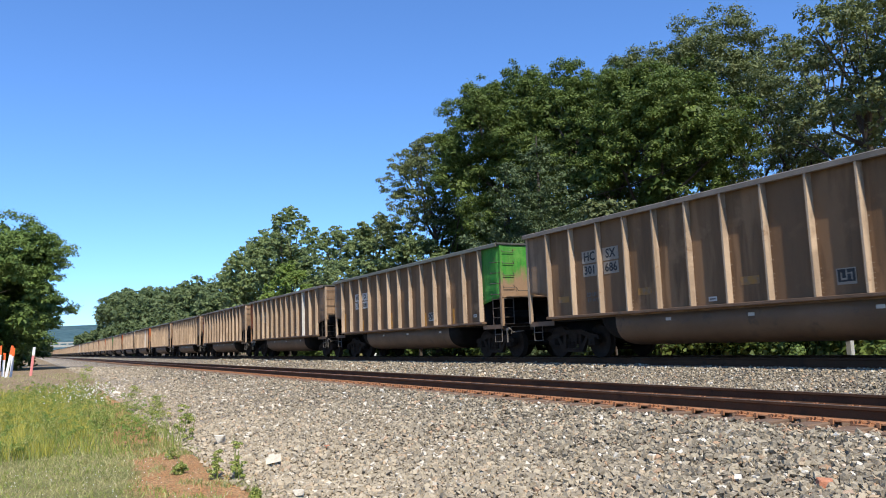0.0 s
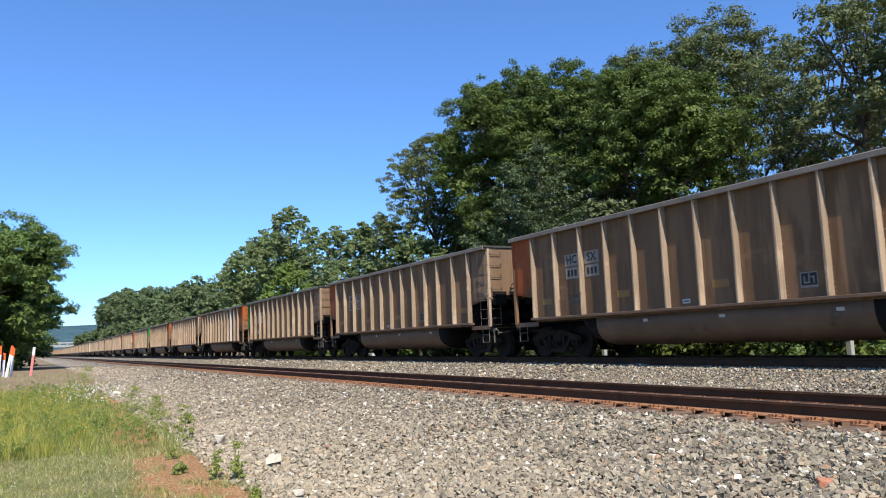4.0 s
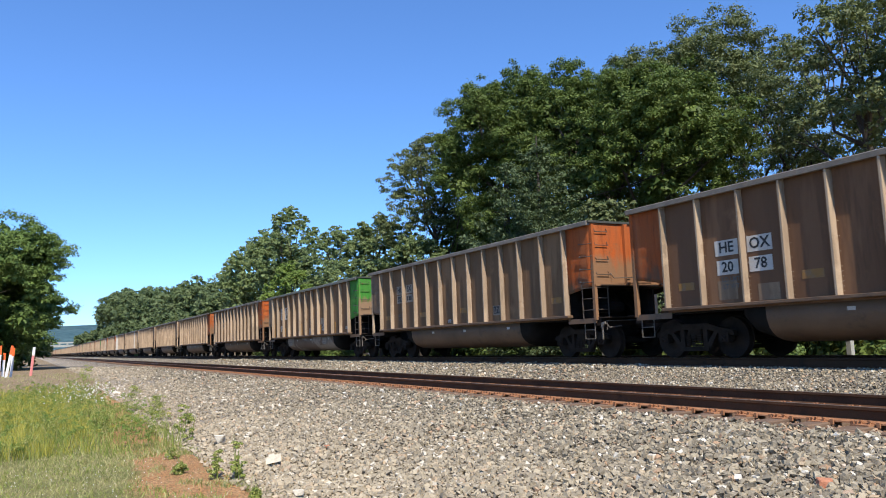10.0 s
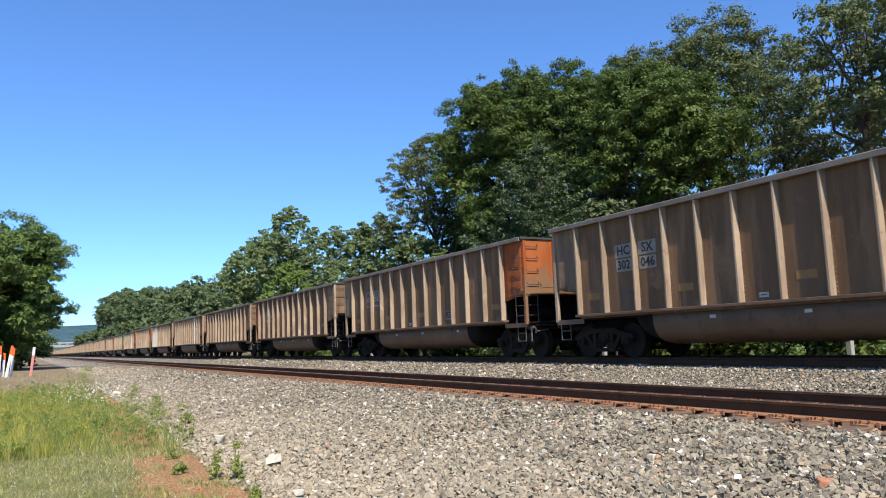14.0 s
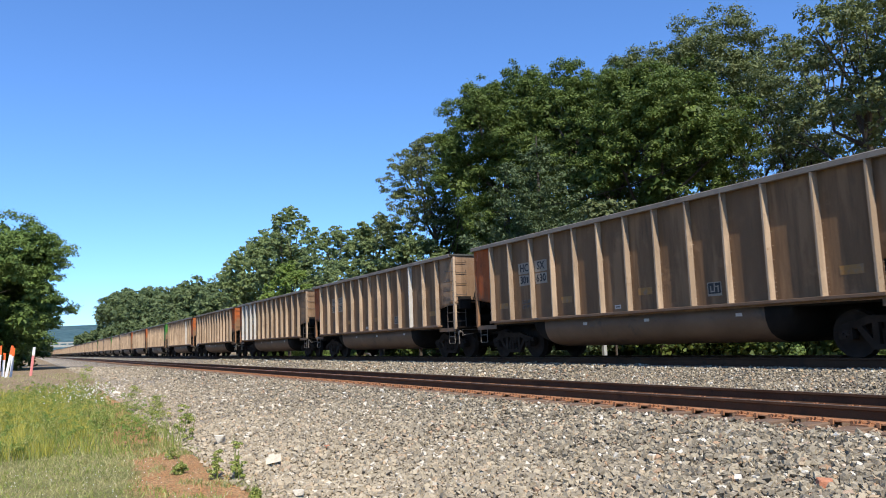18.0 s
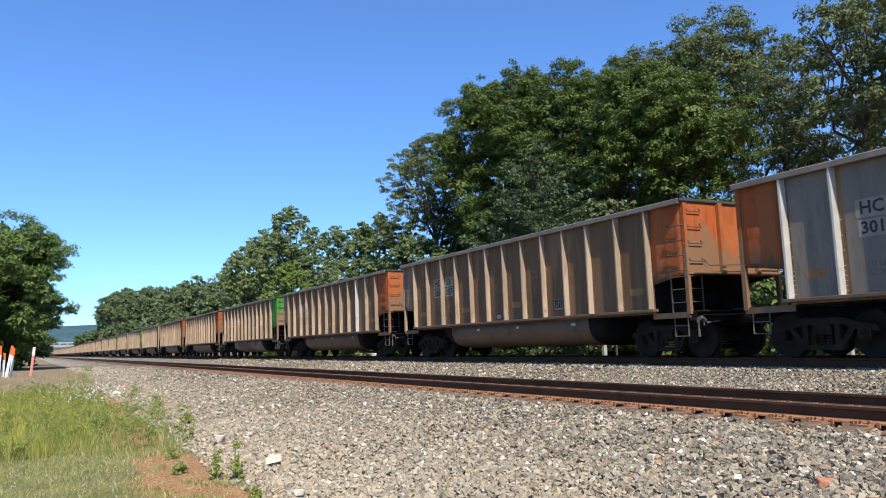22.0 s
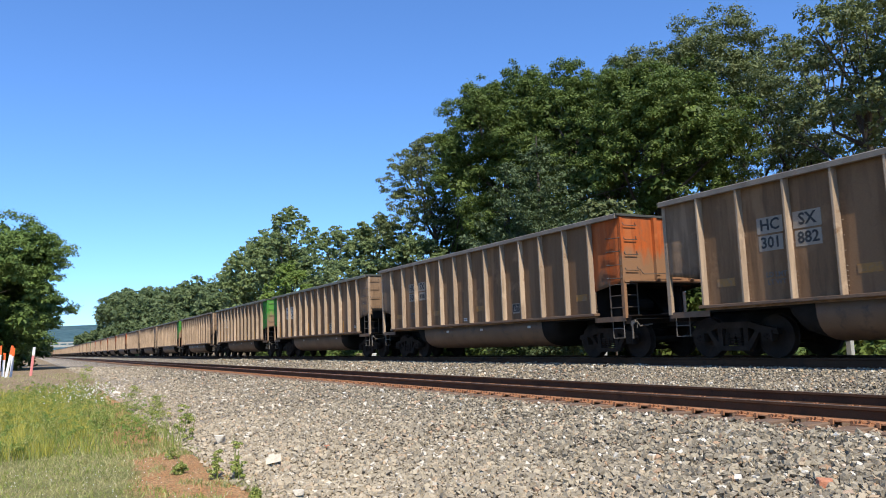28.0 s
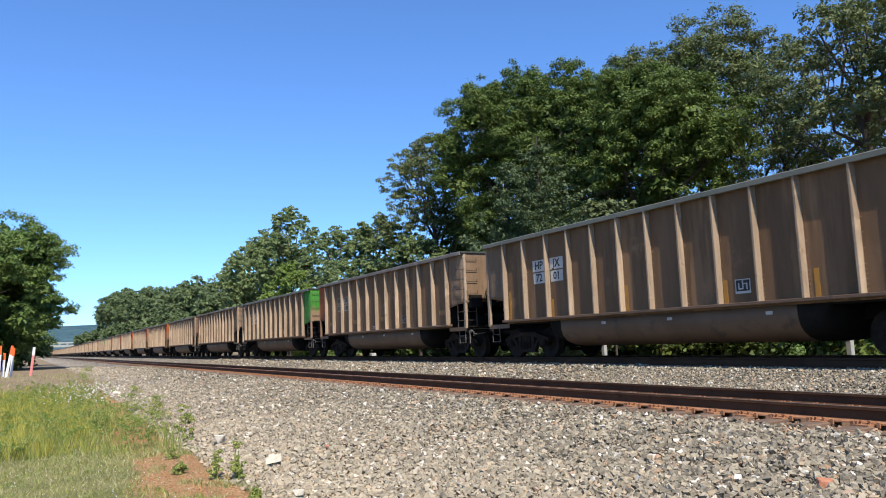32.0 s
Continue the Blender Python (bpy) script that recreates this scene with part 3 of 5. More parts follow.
def end_panel_mesh():
    """The outer skin of the side between the last rib and the corner: its lower edge falls towards the rib, and the sheet is buckled."""
    ny, nz = 5, 17
    y0, y1 = -HALF + 0.03, -6.27
    verts, faces = [], []
    for skin in (0, 1):
        for j in range(nz + 1):
            for i in range(ny + 1):
                u = i / ny
                y, low = y0 + (y1 - y0) * u, CUT - 0.02 - 0.17 * u
                z = low + (TOP - 0.005 - low) * j / nz
                dent = 0.0
                for zc, lean in ((2.28, -0.16), (2.62, -0.10), (2.98, -0.06), (3.3, -0.03)):
                    dent += 0.016 * math.exp(-((z - zc - lean * u) / 0.07) ** 2) * math.sin(math.pi * u)
                verts.append((-0.007 - dent if skin else 0.0, y, z))
    n, off = ny + 1, (ny + 1) * (nz + 1)
    for j in range(nz):
        for i in range(ny):
            a = j * n + i
            faces += [(off + a, off + a + n, off + a + n + 1, off + a + 1), (a, a + 1, a + n + 1, a + n)]
    rim = [i for i in range(n)] + [j * n + ny for j in range(1, nz + 1)] + [nz * n + i for i in range(ny - 1, -1, -1)] + [j * n for j in range(nz - 1, 0, -1)]
    faces += [(a, off + a, off + b, b) for a, b in zip(rim, rim[1:] + rim[:1])]
    return sheet("end_panel", verts, faces, BODY, True)


def rib_mesh():
    """An upright rib, its outer face flush with the rim; rows of bolts along its flange."""
    def draw(bm):
        prism(bm, ((0.0, -0.04), (-0.145, -0.022), (-0.145, 0.022), (0.0, 0.04)), "z", SILL + 0.11, TOP - 0.06)
        for k in range(9):
            z = SILL + 0.18 + (0.09 * k if k < 5 else 0.45 + 0.28 * (k - 5))
            box(bm, -0.009, 0.0, -0.078, -0.060, z, z + 0.018)
    return made(draw, "rib", BODY)


def tub_mesh():
    def draw(bm):
        rows = []
        for y, depth, tuck in ((-4.35, 0.25, 0.10), (-4.30, 0.55, 0.05), (-4.15, 0.82, 0.02), (-3.72, 1.0, 0.0), (3.72, 1.0, 0.0), (4.15, 0.82, 0.02), (4.30, 0.55, 0.05), (4.35, 0.25, 0.10)):
            low = 1.13 - 0.81 * depth
            row = []
            for k in range(15):
                a = math.pi * k / 14
                x = -math.cos(a)
                x = math.copysign(min(1.0, abs(x) ** 0.5), x) * (1.50 - tuck)
                z = 1.13 - (1.13 - low) * math.sin(a) ** 0.62
                row.append(bm.verts.new((x, y, z)))
            rows.append(row)
        for a, b in zip(rows, rows[1:]):
            for i in range(14):
                bm.faces.new((a[i], a[i + 1], b[i + 1], b[i]))
            bm.faces.new((a[14], a[0], b[0], b[14]))
        bm.faces.new(rows[0])
        bm.faces.new(rows[-1])
    me = made(draw, "tub", TUB)
    me.materials.append(BLACKENED)          # the sloped ends, past 3.8 m, are near black
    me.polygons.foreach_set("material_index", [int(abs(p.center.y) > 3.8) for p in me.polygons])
    me.polygons.foreach_set("use_smooth", [len(p.vertices) == 4 for p in me.polygons])
    return me


def frame_side_mesh():
    """A cast truck side frame: arched top member, sloping tension members, columns, journal ends."""
    def draw(bm):
        prism(bm, ((-1.16, 0.50), (-1.12, 0.62), (-0.72, 0.70), (-0.45, 0.79), (0.45, 0.79), (0.72, 0.70), (1.12, 0.62), (1.16, 0.50), (0.72, 0.56), (0.40, 0.66), (-0.40, 0.66), (-0.72, 0.56)), "x", -0.06, 0.06)
        for s in (-1, 1):
            prism(bm, ((s * 0.72, 0.60), (s * 0.60, 0.60), (s * 0.30, 0.24), (s * 0.44, 0.20)), "x", -0.055, 0.055)
            prism(bm, ((s * 0.28, 0.24), (s * 0.40, 0.24), (s * 0.40, 0.70), (s * 0.28, 0.70)), "x", -0.055, 0.055)
            box(bm, -0.10, 0.08, s * 0.89 - 0.13, s * 0.89 + 0.13, 0.36, 0.58)
        box(bm, -0.07, 0.07, -0.44, 0.44, 0.17, 0.27)
        for dy in (-0.16, 0.0, 0.16):
            for k in range(5):
                box(bm, -0.055, 0.055, dy - 0.06, dy + 0.06, 0.285 + 0.055 * k, 0.32 + 0.055 * k)
    return made(draw, "side_frame", TRUCK)


def wheelset_mesh(sides):
    def draw(bm):
        lathe(bm, ((-0.84, 0.0), (-0.84, 0.075), (-0.805, 0.075), (-0.805, 0.25), (-0.825, 0.38), (-0.825, 0.452), (-0.70, 0.458), (-0.69, 0.485), (-0.672, 0.478), (-0.672, 0.38), (-0.71, 0.25), (-0.66, 0.10), (-0.6, 0.085),
                   (0.6, 0.085), (0.66, 0.10), (0.71, 0.25), (0.672, 0.38), (0.672, 0.478), (0.69, 0.485), (0.70, 0.458), (0.825, 0.452), (0.825, 0.38), (0.805, 0.25), (0.805, 0.075), (0.84, 0.075), (0.84, 0.0)), sides)
        for s in (-1, 1):
            lathe(bm, ((s * 0.84, 0.07), (s * 1.02, 0.07), (s * 1.10, 0.085), (s * 1.13, 0.08), (s * 1.135, 0.01)), 10)
            for k in range(3):
                a = k * math.tau / 3
                box(bm, min(s * 1.13, s * 1.16), max(s * 1.13, s * 1.16), 0.045 * math.cos(a) - 0.016, 0.045 * math.cos(a) + 0.016, 0.045 * math.sin(a) - 0.016, 0.045 * math.sin(a) + 0.016)
    return made(draw, "wheelset", WHEEL)


def rung(a, b, out, drop=0.0):
    """A grab iron from a to b, standing off the wall by the vector out."""
    a, b, out = Vector(a), Vector(b), Vector(out)
    down = Vector((0, 0, -drop))
    return made(lambda bm: tube(bm, (a, a + out + down, b + out + down, b), 0.012, 5), "grab_iron", GRAB)


def gondola(fine=True):
    """One coal gondola along y, painted end at -y, brake wheel at +y; its foot is the rail head. fine: with its grab irons and gear."""
    car = thing("coal_gondola", "dusty brown steel coal gondola with a painted end", "gondola car")
    side, skin, rib = side_mesh(), end_panel_mesh(), rib_mesh()
    skin_right = skin.copy()
    skin_right.transform(Matrix.Diagonal((-1, 1, 1, 1)))
    skin_right.flip_normals()
    flip = pose(0, 0, 0, 0, 0, 180)
    for s in (-1, 1):
        part("side_wall", side, car, at=Matrix.Translation((s * WIDE, 0, 0)) @ (flip if s > 0 else Matrix()))
        part("side_sill", made(lambda bm: box(bm, -0.16, 0.03, -6.35, 6.35, SILL + 0.045, SILL + 0.112), "side_sill", BODY, 0.008), car, at=Matrix.Translation((s * WIDE, 0, 0)) @ (flip if s > 0 else Matrix()))
        part("top_chord", made(lambda bm: prism(bm, ((-0.17, TOP - 0.10), (-0.17, TOP), (-0.14, TOP + 0.02), (0.0, TOP + 0.02), (0.0, TOP - 0.05), (-0.10, TOP - 0.11)), "y", -HALF, HALF), "top_chord", RIM), car,
             "worn grey rim", at=Matrix.Translation((s * WIDE, 0, 0)) @ (flip if s > 0 else Matrix()))
        for y in RIBS if fine or s < 0 else ():
            part("rib", rib, car, at=Matrix.Translation((s * (WIDE + 0.012), y, 0)) @ (flip if s > 0 else Matrix()))
    # ends: s = -1 is the painted one
    wall = made(lambda bm: (prism(bm, ((-WIDE, CUT), (WIDE, CUT), (WIDE, TOP), (-WIDE, TOP)), "y", -0.012, 0.012), box(bm, -WIDE, WIDE, -0.05, 0.05, CUT - 0.03, CUT + 0.03)), "end_wall", BODY)
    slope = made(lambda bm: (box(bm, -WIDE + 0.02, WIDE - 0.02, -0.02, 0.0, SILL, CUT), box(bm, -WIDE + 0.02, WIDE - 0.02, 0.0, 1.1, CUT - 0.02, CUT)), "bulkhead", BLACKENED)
    rim_end = made(lambda bm: box(bm, -WIDE - 0.14, WIDE + 0.14, -0.06, 0.05, TOP - 0.05, TOP + 0.018), "end_chord", RIM_END, 0.01)
    post = made(lambda bm: prism(bm, ((-0.055, -0.10), (0.055, -0.10), (0.07, 0.0), (-0.07, 0.0)), "z", CUT, TOP - 0.05), "end_post", BODY)
    def corner_shape(bm):
        box(bm, -0.045, 0.045, -0.05, 0.05, SILL - 0.05, TOP - 0.05)
        for k in range(11):
            z = SILL + 0.95 + 0.145 * k
            box(bm, -0.052, 0.052, 0.0, 0.03, z, z + 0.036)
    corner = made(corner_shape, "corner_post", BODY)
    step = made(lambda bm: (tube(bm, ((0, -0.2, 1.0), (0, -0.2, 0.52), (0, 0.2, 0.52), (0, 0.2, 1.0)), 0.015, 5), tube(bm, ((0, -0.2, 0.76), (0, 0.2, 0.76)), 0.012, 5)), "stirrup_step", GRAB_PALE)
    endsill = made(lambda bm: (box(bm, -1.5, 1.5, -0.12, 0.12, 0.86, 1.06), box(bm, -1.52, 1.52, -0.35, 0.1, 1.045, 1.075)), "end_sill", TRUCK, 0.01)
    bay = made(lambda bm: (box(bm, -0.01, 0.01, -0.55, 0.6, 0.93, 1.06)), "bay_sill", BODY)
    # added black plates and boxes that block the view through the end bay
    filler = made(lambda bm: (box(bm, 0.50, 0.53, 0.22, 1.13, 1.04, CUT - 0.12), prism(bm, ((0.22, 1.06), (0.30, 1.06), (1.13, CUT - 0.1), (1.05, CUT - 0.1)), "x", 0.1, 0.5), box(bm, -1.05, -0.25, 0.6, 1.1, 1.06, 1.60), tube(bm, ((-1.2, 0.45, 1.36), (-0.3, 0.45, 1.36)), 0.15, 10)), "bay_web", BLACKENED)
    coupler = made(lambda bm: (box(bm, -0.09, 0.09, -0.5, 0.2, 0.78, 0.96), prism(bm, ((-0.13, -0.84), (0.02, -0.86), (0.10, -0.74), (0.16, -0.82), (0.20, -0.70), (0.12, -0.5), (-0.12, -0.5)), "z", 0.74, 1.0)), "coupler", TRUCK, 0.01)
    hose = made(lambda bm: tube(bm, ((0.45, -0.1, 0.95), (0.46, -0.4, 0.80), (0.44, -0.62, 0.55), (0.40, -0.8, 0.5)), 0.025, 6), "air_hose", BLACKENED)
    lever = made(lambda bm: tube(bm, ((-1.4, -0.22, 0.75), (-1.4, -0.22, 0.98), (-0.2, -0.3, 0.98), (-0.05, -0.5, 1.0)), 0.014, 5), "uncoupling_lever", GRAB_PALE)
    bracket = made(lambda bm: (prism(bm, ((-0.05, 0.96), (0.08, 0.93), (0.10, 0.82), (0.05, 0.76), (0.02, 0.85), (-0.06, 0.90)), "x", -0.02, 0.02), box(bm, -0.018, 0.018, 0.05, 0.08, 0.50, 0.78), tube(bm, ((0.0, -0.1, 0.92), (0.1, -0.1, 0.80), (0.5, -0.1, 0.84)), 0.018, 5)), "release_bracket", GRAB_PALE)
    for s in (-1, 1):
        turn = Matrix() if s < 0 else flip
        at_end = turn @ Matrix.Translation((0, -HALF, 0))
        part("end_wall", wall, car, at=at_end)
        part("end_chord", rim_end, car, "worn dark rim", at=at_end)
        part("bulkhead", slope, car, "bulkhead of the end bay, coal black deepened for shade", at=turn @ pose(0, -6.24, 0, 0, 0, 180))
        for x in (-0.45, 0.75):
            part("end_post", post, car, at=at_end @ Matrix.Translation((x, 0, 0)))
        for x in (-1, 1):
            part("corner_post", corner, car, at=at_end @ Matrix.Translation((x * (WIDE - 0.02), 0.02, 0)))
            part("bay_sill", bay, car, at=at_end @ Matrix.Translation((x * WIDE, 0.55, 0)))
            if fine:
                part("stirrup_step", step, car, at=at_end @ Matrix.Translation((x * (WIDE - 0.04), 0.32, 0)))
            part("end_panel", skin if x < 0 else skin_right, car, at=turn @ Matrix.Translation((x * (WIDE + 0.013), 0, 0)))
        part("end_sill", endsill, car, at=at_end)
        part("bay_web", filler, car, "black plates and boxes added to fill the end bay", at=at_end)
        part("coupler", coupler, car, at=at_end)
        if fine:
            part("air_hose", hose, car, at=at_end)
            part("uncoupling_lever", lever, car, at=at_end)
            part("release_bracket", bracket, car, "pale worn uncoupling bracket", at=at_end @ Matrix.Translation((-1.52, -0.24, 0)))
        if not fine:
            continue
        for z in (3.44, 3.08, 2.70, 2.30):
            part("grab_iron", rung((-1.50, -0.01, z), (-1.08, -0.01, z), (0, -0.055, 0), 0.10), car, at=at_end)
        for z in (1.86, 1.58, 1.28):
            part("grab_iron", rung((-1.50, 0.0, z), (-1.12, 0.0, z), (0, -0.03, 0)), car, at=at_end)
            part("grab_iron", rung((-WIDE - 0.02, 0.0, z), (-WIDE - 0.02, 0.50, z), (0.0, 0.0, 0)), car, at=at_end)
        for z in (3.04, 2.70, 2.36, 2.02):
            part("grab_iron", rung((-WIDE - 0.02, 0.02, z), (-WIDE - 0.02, 0.50, z + 0.03), (-0.055, 0, 0), 0.02), car, at=at_end)
        part("ladder_rail", made(lambda bm: tube(bm, ((-WIDE - 0.01, 0.50, 1.05), (-WIDE - 0.01, 0.50, 1.96)), 0.018, 5), "ladder_rail", GRAB), car, at=at_end)
        part("ladder_rail", made(lambda bm: tube(bm, ((-1.12, 0.0, 1.05), (-1.12, 0.0, 1.96)), 0.018, 5), "ladder_rail", GRAB), car, at=at_end)
    front = Matrix.Translation((0, -HALF, 0))
    if fine:
        part("crossover_rail", rung((0.85, 0.0, 2.2), (1.5, 0.0, 2.2), (0, -0.12, 0), 0.06), car, at=front)
    part("handrail", rung((-1.0, 0.0, 2.26), (0.4, 0.0, 2.30), (0, -0.14, 0), 0.16), car, at=front)
    # brake gear at the other end

    def wheel_shape(bm):
        pts = [(0.28 * math.cos(k * math.tau / 18), 0, 0.28 * math.sin(k * math.tau / 18)) for k in range(19)]
        tube(bm, pts, 0.016, 6)
        for k in range(5):
            a = k * math.tau / 5 + 0.3
            tube(bm, ((0, -0.02, 0), (0.28 * math.cos(a), 0, 0.28 * math.sin(a))), 0.012, 5)
        box(bm, -0.04, 0.04, -0.05, 0.12, -0.04, 0.04)
    rear = flip @ front
    part("brake_wheel", made(wheel_shape, "brake_wheel", BLACKENED), car, "black spoked hand brake wheel", at=rear @ Matrix.Translation((-0.55, -0.16, 2.17)))
    part("brake_box", made(lambda bm: box(bm, -0.18, 0.18, -0.10, 0.0, 1.75, 2.15), "brake_box", BLACKENED, 0.02), car, at=rear @ Matrix.Translation((-0.55, 0, 0)))
    part("brake_rod", made(lambda bm: tube(bm, ((0, 0, 1.0), (0, 0, 1.8)), 0.02, 5), "brake_rod", BLACKENED), car, at=rear @ Matrix.Translation((-0.55, -0.05, 0)))
    part("brake_platform", made(lambda bm: (box(bm, -1.45, 0.5, -0.16, 0.05, 1.98, 2.02), box(bm, -1.42, -0.95, -0.14, 0.04, 1.70, 2.14), box(bm, -0.2, 0.35, -0.12, 0.04, 1.72, 2.12)), "brake_platform", BLACKENED, 0.03), car, "black brake platform and valve boxes", at=rear)
    part("brake_cylinder", made(lambda bm: (tube(bm, ((-0.6, 0.35, 1.38), (0.2, 0.35, 1.38)), 0.16, 12), box(bm, 0.3, 0.7, 0.2, 0.5, 1.15, 1.5), box(bm, -1.2, -0.8, 0.25, 0.55, 1.1, 1.35)), "brake_cylinder", BLACKENED), car, at=rear)
    part("floor", made(lambda bm: box(bm, -1.48, 1.48, -6.2, 6.2, 1.03, 1.06), "floor", BLACKENED), car)
    part("center_sill", made(lambda bm: box(bm, -0.32, 0.32, -HALF + 0.1, HALF - 0.1, 0.74, 1.02), "center_sill", BLACKENED), car)
    part("tub", tub_mesh(), car, "rounded dusty brown tub bottom")
    # trucks
    sideframe, wheelset = frame_side_mesh(), wheelset_mesh(18 if fine else 10)
    bolster = made(lambda bm: (box(bm, -1.05, 1.05, -0.2, 0.2, 0.45, 0.72), box(bm, -0.3, 0.3, -0.25, 0.25, 0.70, 0.80)), "bolster", TRUCK, 0.02)
    beam = made(lambda bm: (tube(bm, ((-0.75, 0, 0.42), (0.75, 0, 0.42)), 0.05, 6), box(bm, -0.80, -0.66, -0.06, 0.06, 0.30, 0.62), box(bm, 0.66, 0.80, -0.06, 0.06, 0.30, 0.62)), "brake_beam", TRUCK)
    for y in (-6.05, 6.05):
        truck = part("truck", bolster, car, "grimy cast-iron freight truck", at=(0, y, 0))
        for s in (-1, 1):
            part("side_frame", sideframe, truck, at=Matrix.Translation((s * 1.02, 0, 0)) @ (flip if s > 0 else Matrix()))
            part("brake_beam", beam, truck, at=(0, s * 0.40, 0))
            part("wheelset", wheelset, truck, at=(0, s * 0.89, 0.457))
    if not fine:
        tidy = part("rib", made(lambda bm: [box(bm, 0.0, 0.14, y - 0.05, y + 0.05, SILL + 0.11, TOP - 0.05) for y in RIBS], "rib", BODY), car, at=(WIDE + 0.012, 0, 0))
        tagged(tidy, kind="stuff")
    return car


# idx: where it rolls in the train; colour and place of the painted end; body; lettering
CARS = {
    -1: ("o", "near", BODY, "HC SX 301 686"), 0: ("g", "near", BODY, "HP JX 7- --"), 1: ("o", "far", BODY, "HC SX 301 996"), 2: ("o", "far", BODY, "HC SX --- ---"),
    3: ("o", "far", BODY, "HC SX 301 925"), 4: ("g", "far", BODY, "HP JX 70 02"), 5: ("o", "near", BODY, "HC SX 301 44-"), 6: ("o", "far", BODY_RED, "HE OX 20 78"),
    7: ("o", "near", BODY, "HC SX 302 ---"), 8: ("g", "near", BODY, "HP JX 70 08"), 9: ("o", "near", BODY, "HC SX 302 046"), 10: ("o", "near", BODY, "HC SX --- ---"),
    11: ("o", "far", BODY_RED, "HC SX 301 ---"), 12: ("o", "far", BODY, "HC SX 30- 630"), 13: ("o", "far", BODY, "HC SX 301 879"), 14: ("o", "far", BODY, "HC SX 301 ---"),
    15: ("o", "near", BODY, "HC SX 302 057"), 16: ("o", "near", BODY, "HC SX 301 891"), 17: ("g", "near", BODY, "HP JX -- --"), 18: ("o", "near", BODY, "HC SX 301 882"),
    19: ("o", "near", BODY, "HC SX 30- ---"), 20: ("g", "far", BODY, "HP JX 71 49"), 21: ("g", "near", BODY, "HP JX 72 01"), 22: ("o", "far", BODY, "HC SX --- ---"),
    23: ("g", "near", BODY, "HP JX -- --"), 24: ("o", "far", BODY_RED, ""), 25: ("o", "far", BODY, "")}
BARE_RIB = {1: 10, 5: 2, 13: 10, 16: 2}   # a rib of bare bright metal
FIRST = 19.74               # the near end of car 0 at the start


PACE = ((0.0, 0.0, 12.04), (6.0, 71.37, 11.73), (9.0, 106.23, 11.51), (13.0, 151.87, 11.27), (19.0, 218.22, 10.86), (23.0, 260.94, 10.55), (28.0, 312.99, 10.29), (32.0, 353.69, 10.08))


def travel(t):
    """How far the train has rolled, from knots of (time, metres, metres per second): it slows a little."""
    for (ta, sa, va), (tb, sb, vb) in zip(PACE, PACE[1:]):
        if t <= tb:
            h = tb - ta
            u = (t - ta) / h
            return sa * (2 * u ** 3 - 3 * u * u + 1) + va * h * (u ** 3 - 2 * u * u + u) + sb * (3 * u * u - 2 * u ** 3) + vb * h * (u ** 3 - u * u)
    return PACE[-1][1]


def letters(text, size, mat):
    cu = bpy.data.curves.new("letters", "FONT")
    cu.body, cu.size, cu.align_x, cu.align_y, cu.extrude = text, size, "CENTER", "CENTER", 0.002
    cu.resolution_u = 2
    cu.offset = 0.022 * size
    ob = bpy.data.objects.new("letters", cu)
    scene.collection.objects.link(ob)
    me = bpy.data.meshes.new_from_object(ob.evaluated_get(bpy.context.evaluated_depsgraph_get()))
    bpy.data.objects.remove(ob)
    bpy.data.curves.remove(cu)
    me.materials.clear()
    me.materials.append(mat)
    return me


PATCH = {}


def patch(w, h, mat):
    """A thin plate of that width and height, facing -x, shared between alike ones."""
    key = (round(w, 2), round(h, 2), mat.name)
    if key not in PATCH:
        PATCH[key] = made(lambda bm: box(bm, -0.003, 0.003, -w / 2, w / 2, -h / 2, h / 2), "placard", mat)
    return PATCH[key]


WORDS = {}


def words(text, size, mat):
    key = (text, size, mat.name)
    if key not in WORDS:
        WORDS[key] = letters(text, size, mat)
    return WORDS[key]


UPRIGHT = Matrix(((0, 0, -1, 0), (-1, 0, 0, 0), (0, 1, 0, 0), (0, 0, 0, 1)))   # letters read from the -x side
SKIN = WIDE + 0.016


def plate_with_words(car, turn, y, z, w, h, text, size, base, ink, shift=0.0):
    """A painted plate on the side that faces the camera, with its letters; dashes and blanks become bars."""
    plate = part("placard", patch(w, h, base), car, "grimy plate with black letters", at=turn @ Matrix.Translation((-SKIN, y, z)))
    if "-" in text:
        n = len(text)
        step = w * 0.8 / n
        for k, ch in enumerate(text):
            at = Matrix.Translation((-0.004, w * 0.4 - step * (k + 0.5), 0))
            if ch == "-":
                part("bar", patch(step * 0.6, h * 0.55, ink), plate, at=at)
            else:
                part("letter", words(ch, size, ink), plate, at=at @ UPRIGHT)
    elif text:
        part("letter", words(text, size, ink), plate, at=Matrix.Translation((-0.004, shift, 0)) @ UPRIGHT)
    return plate


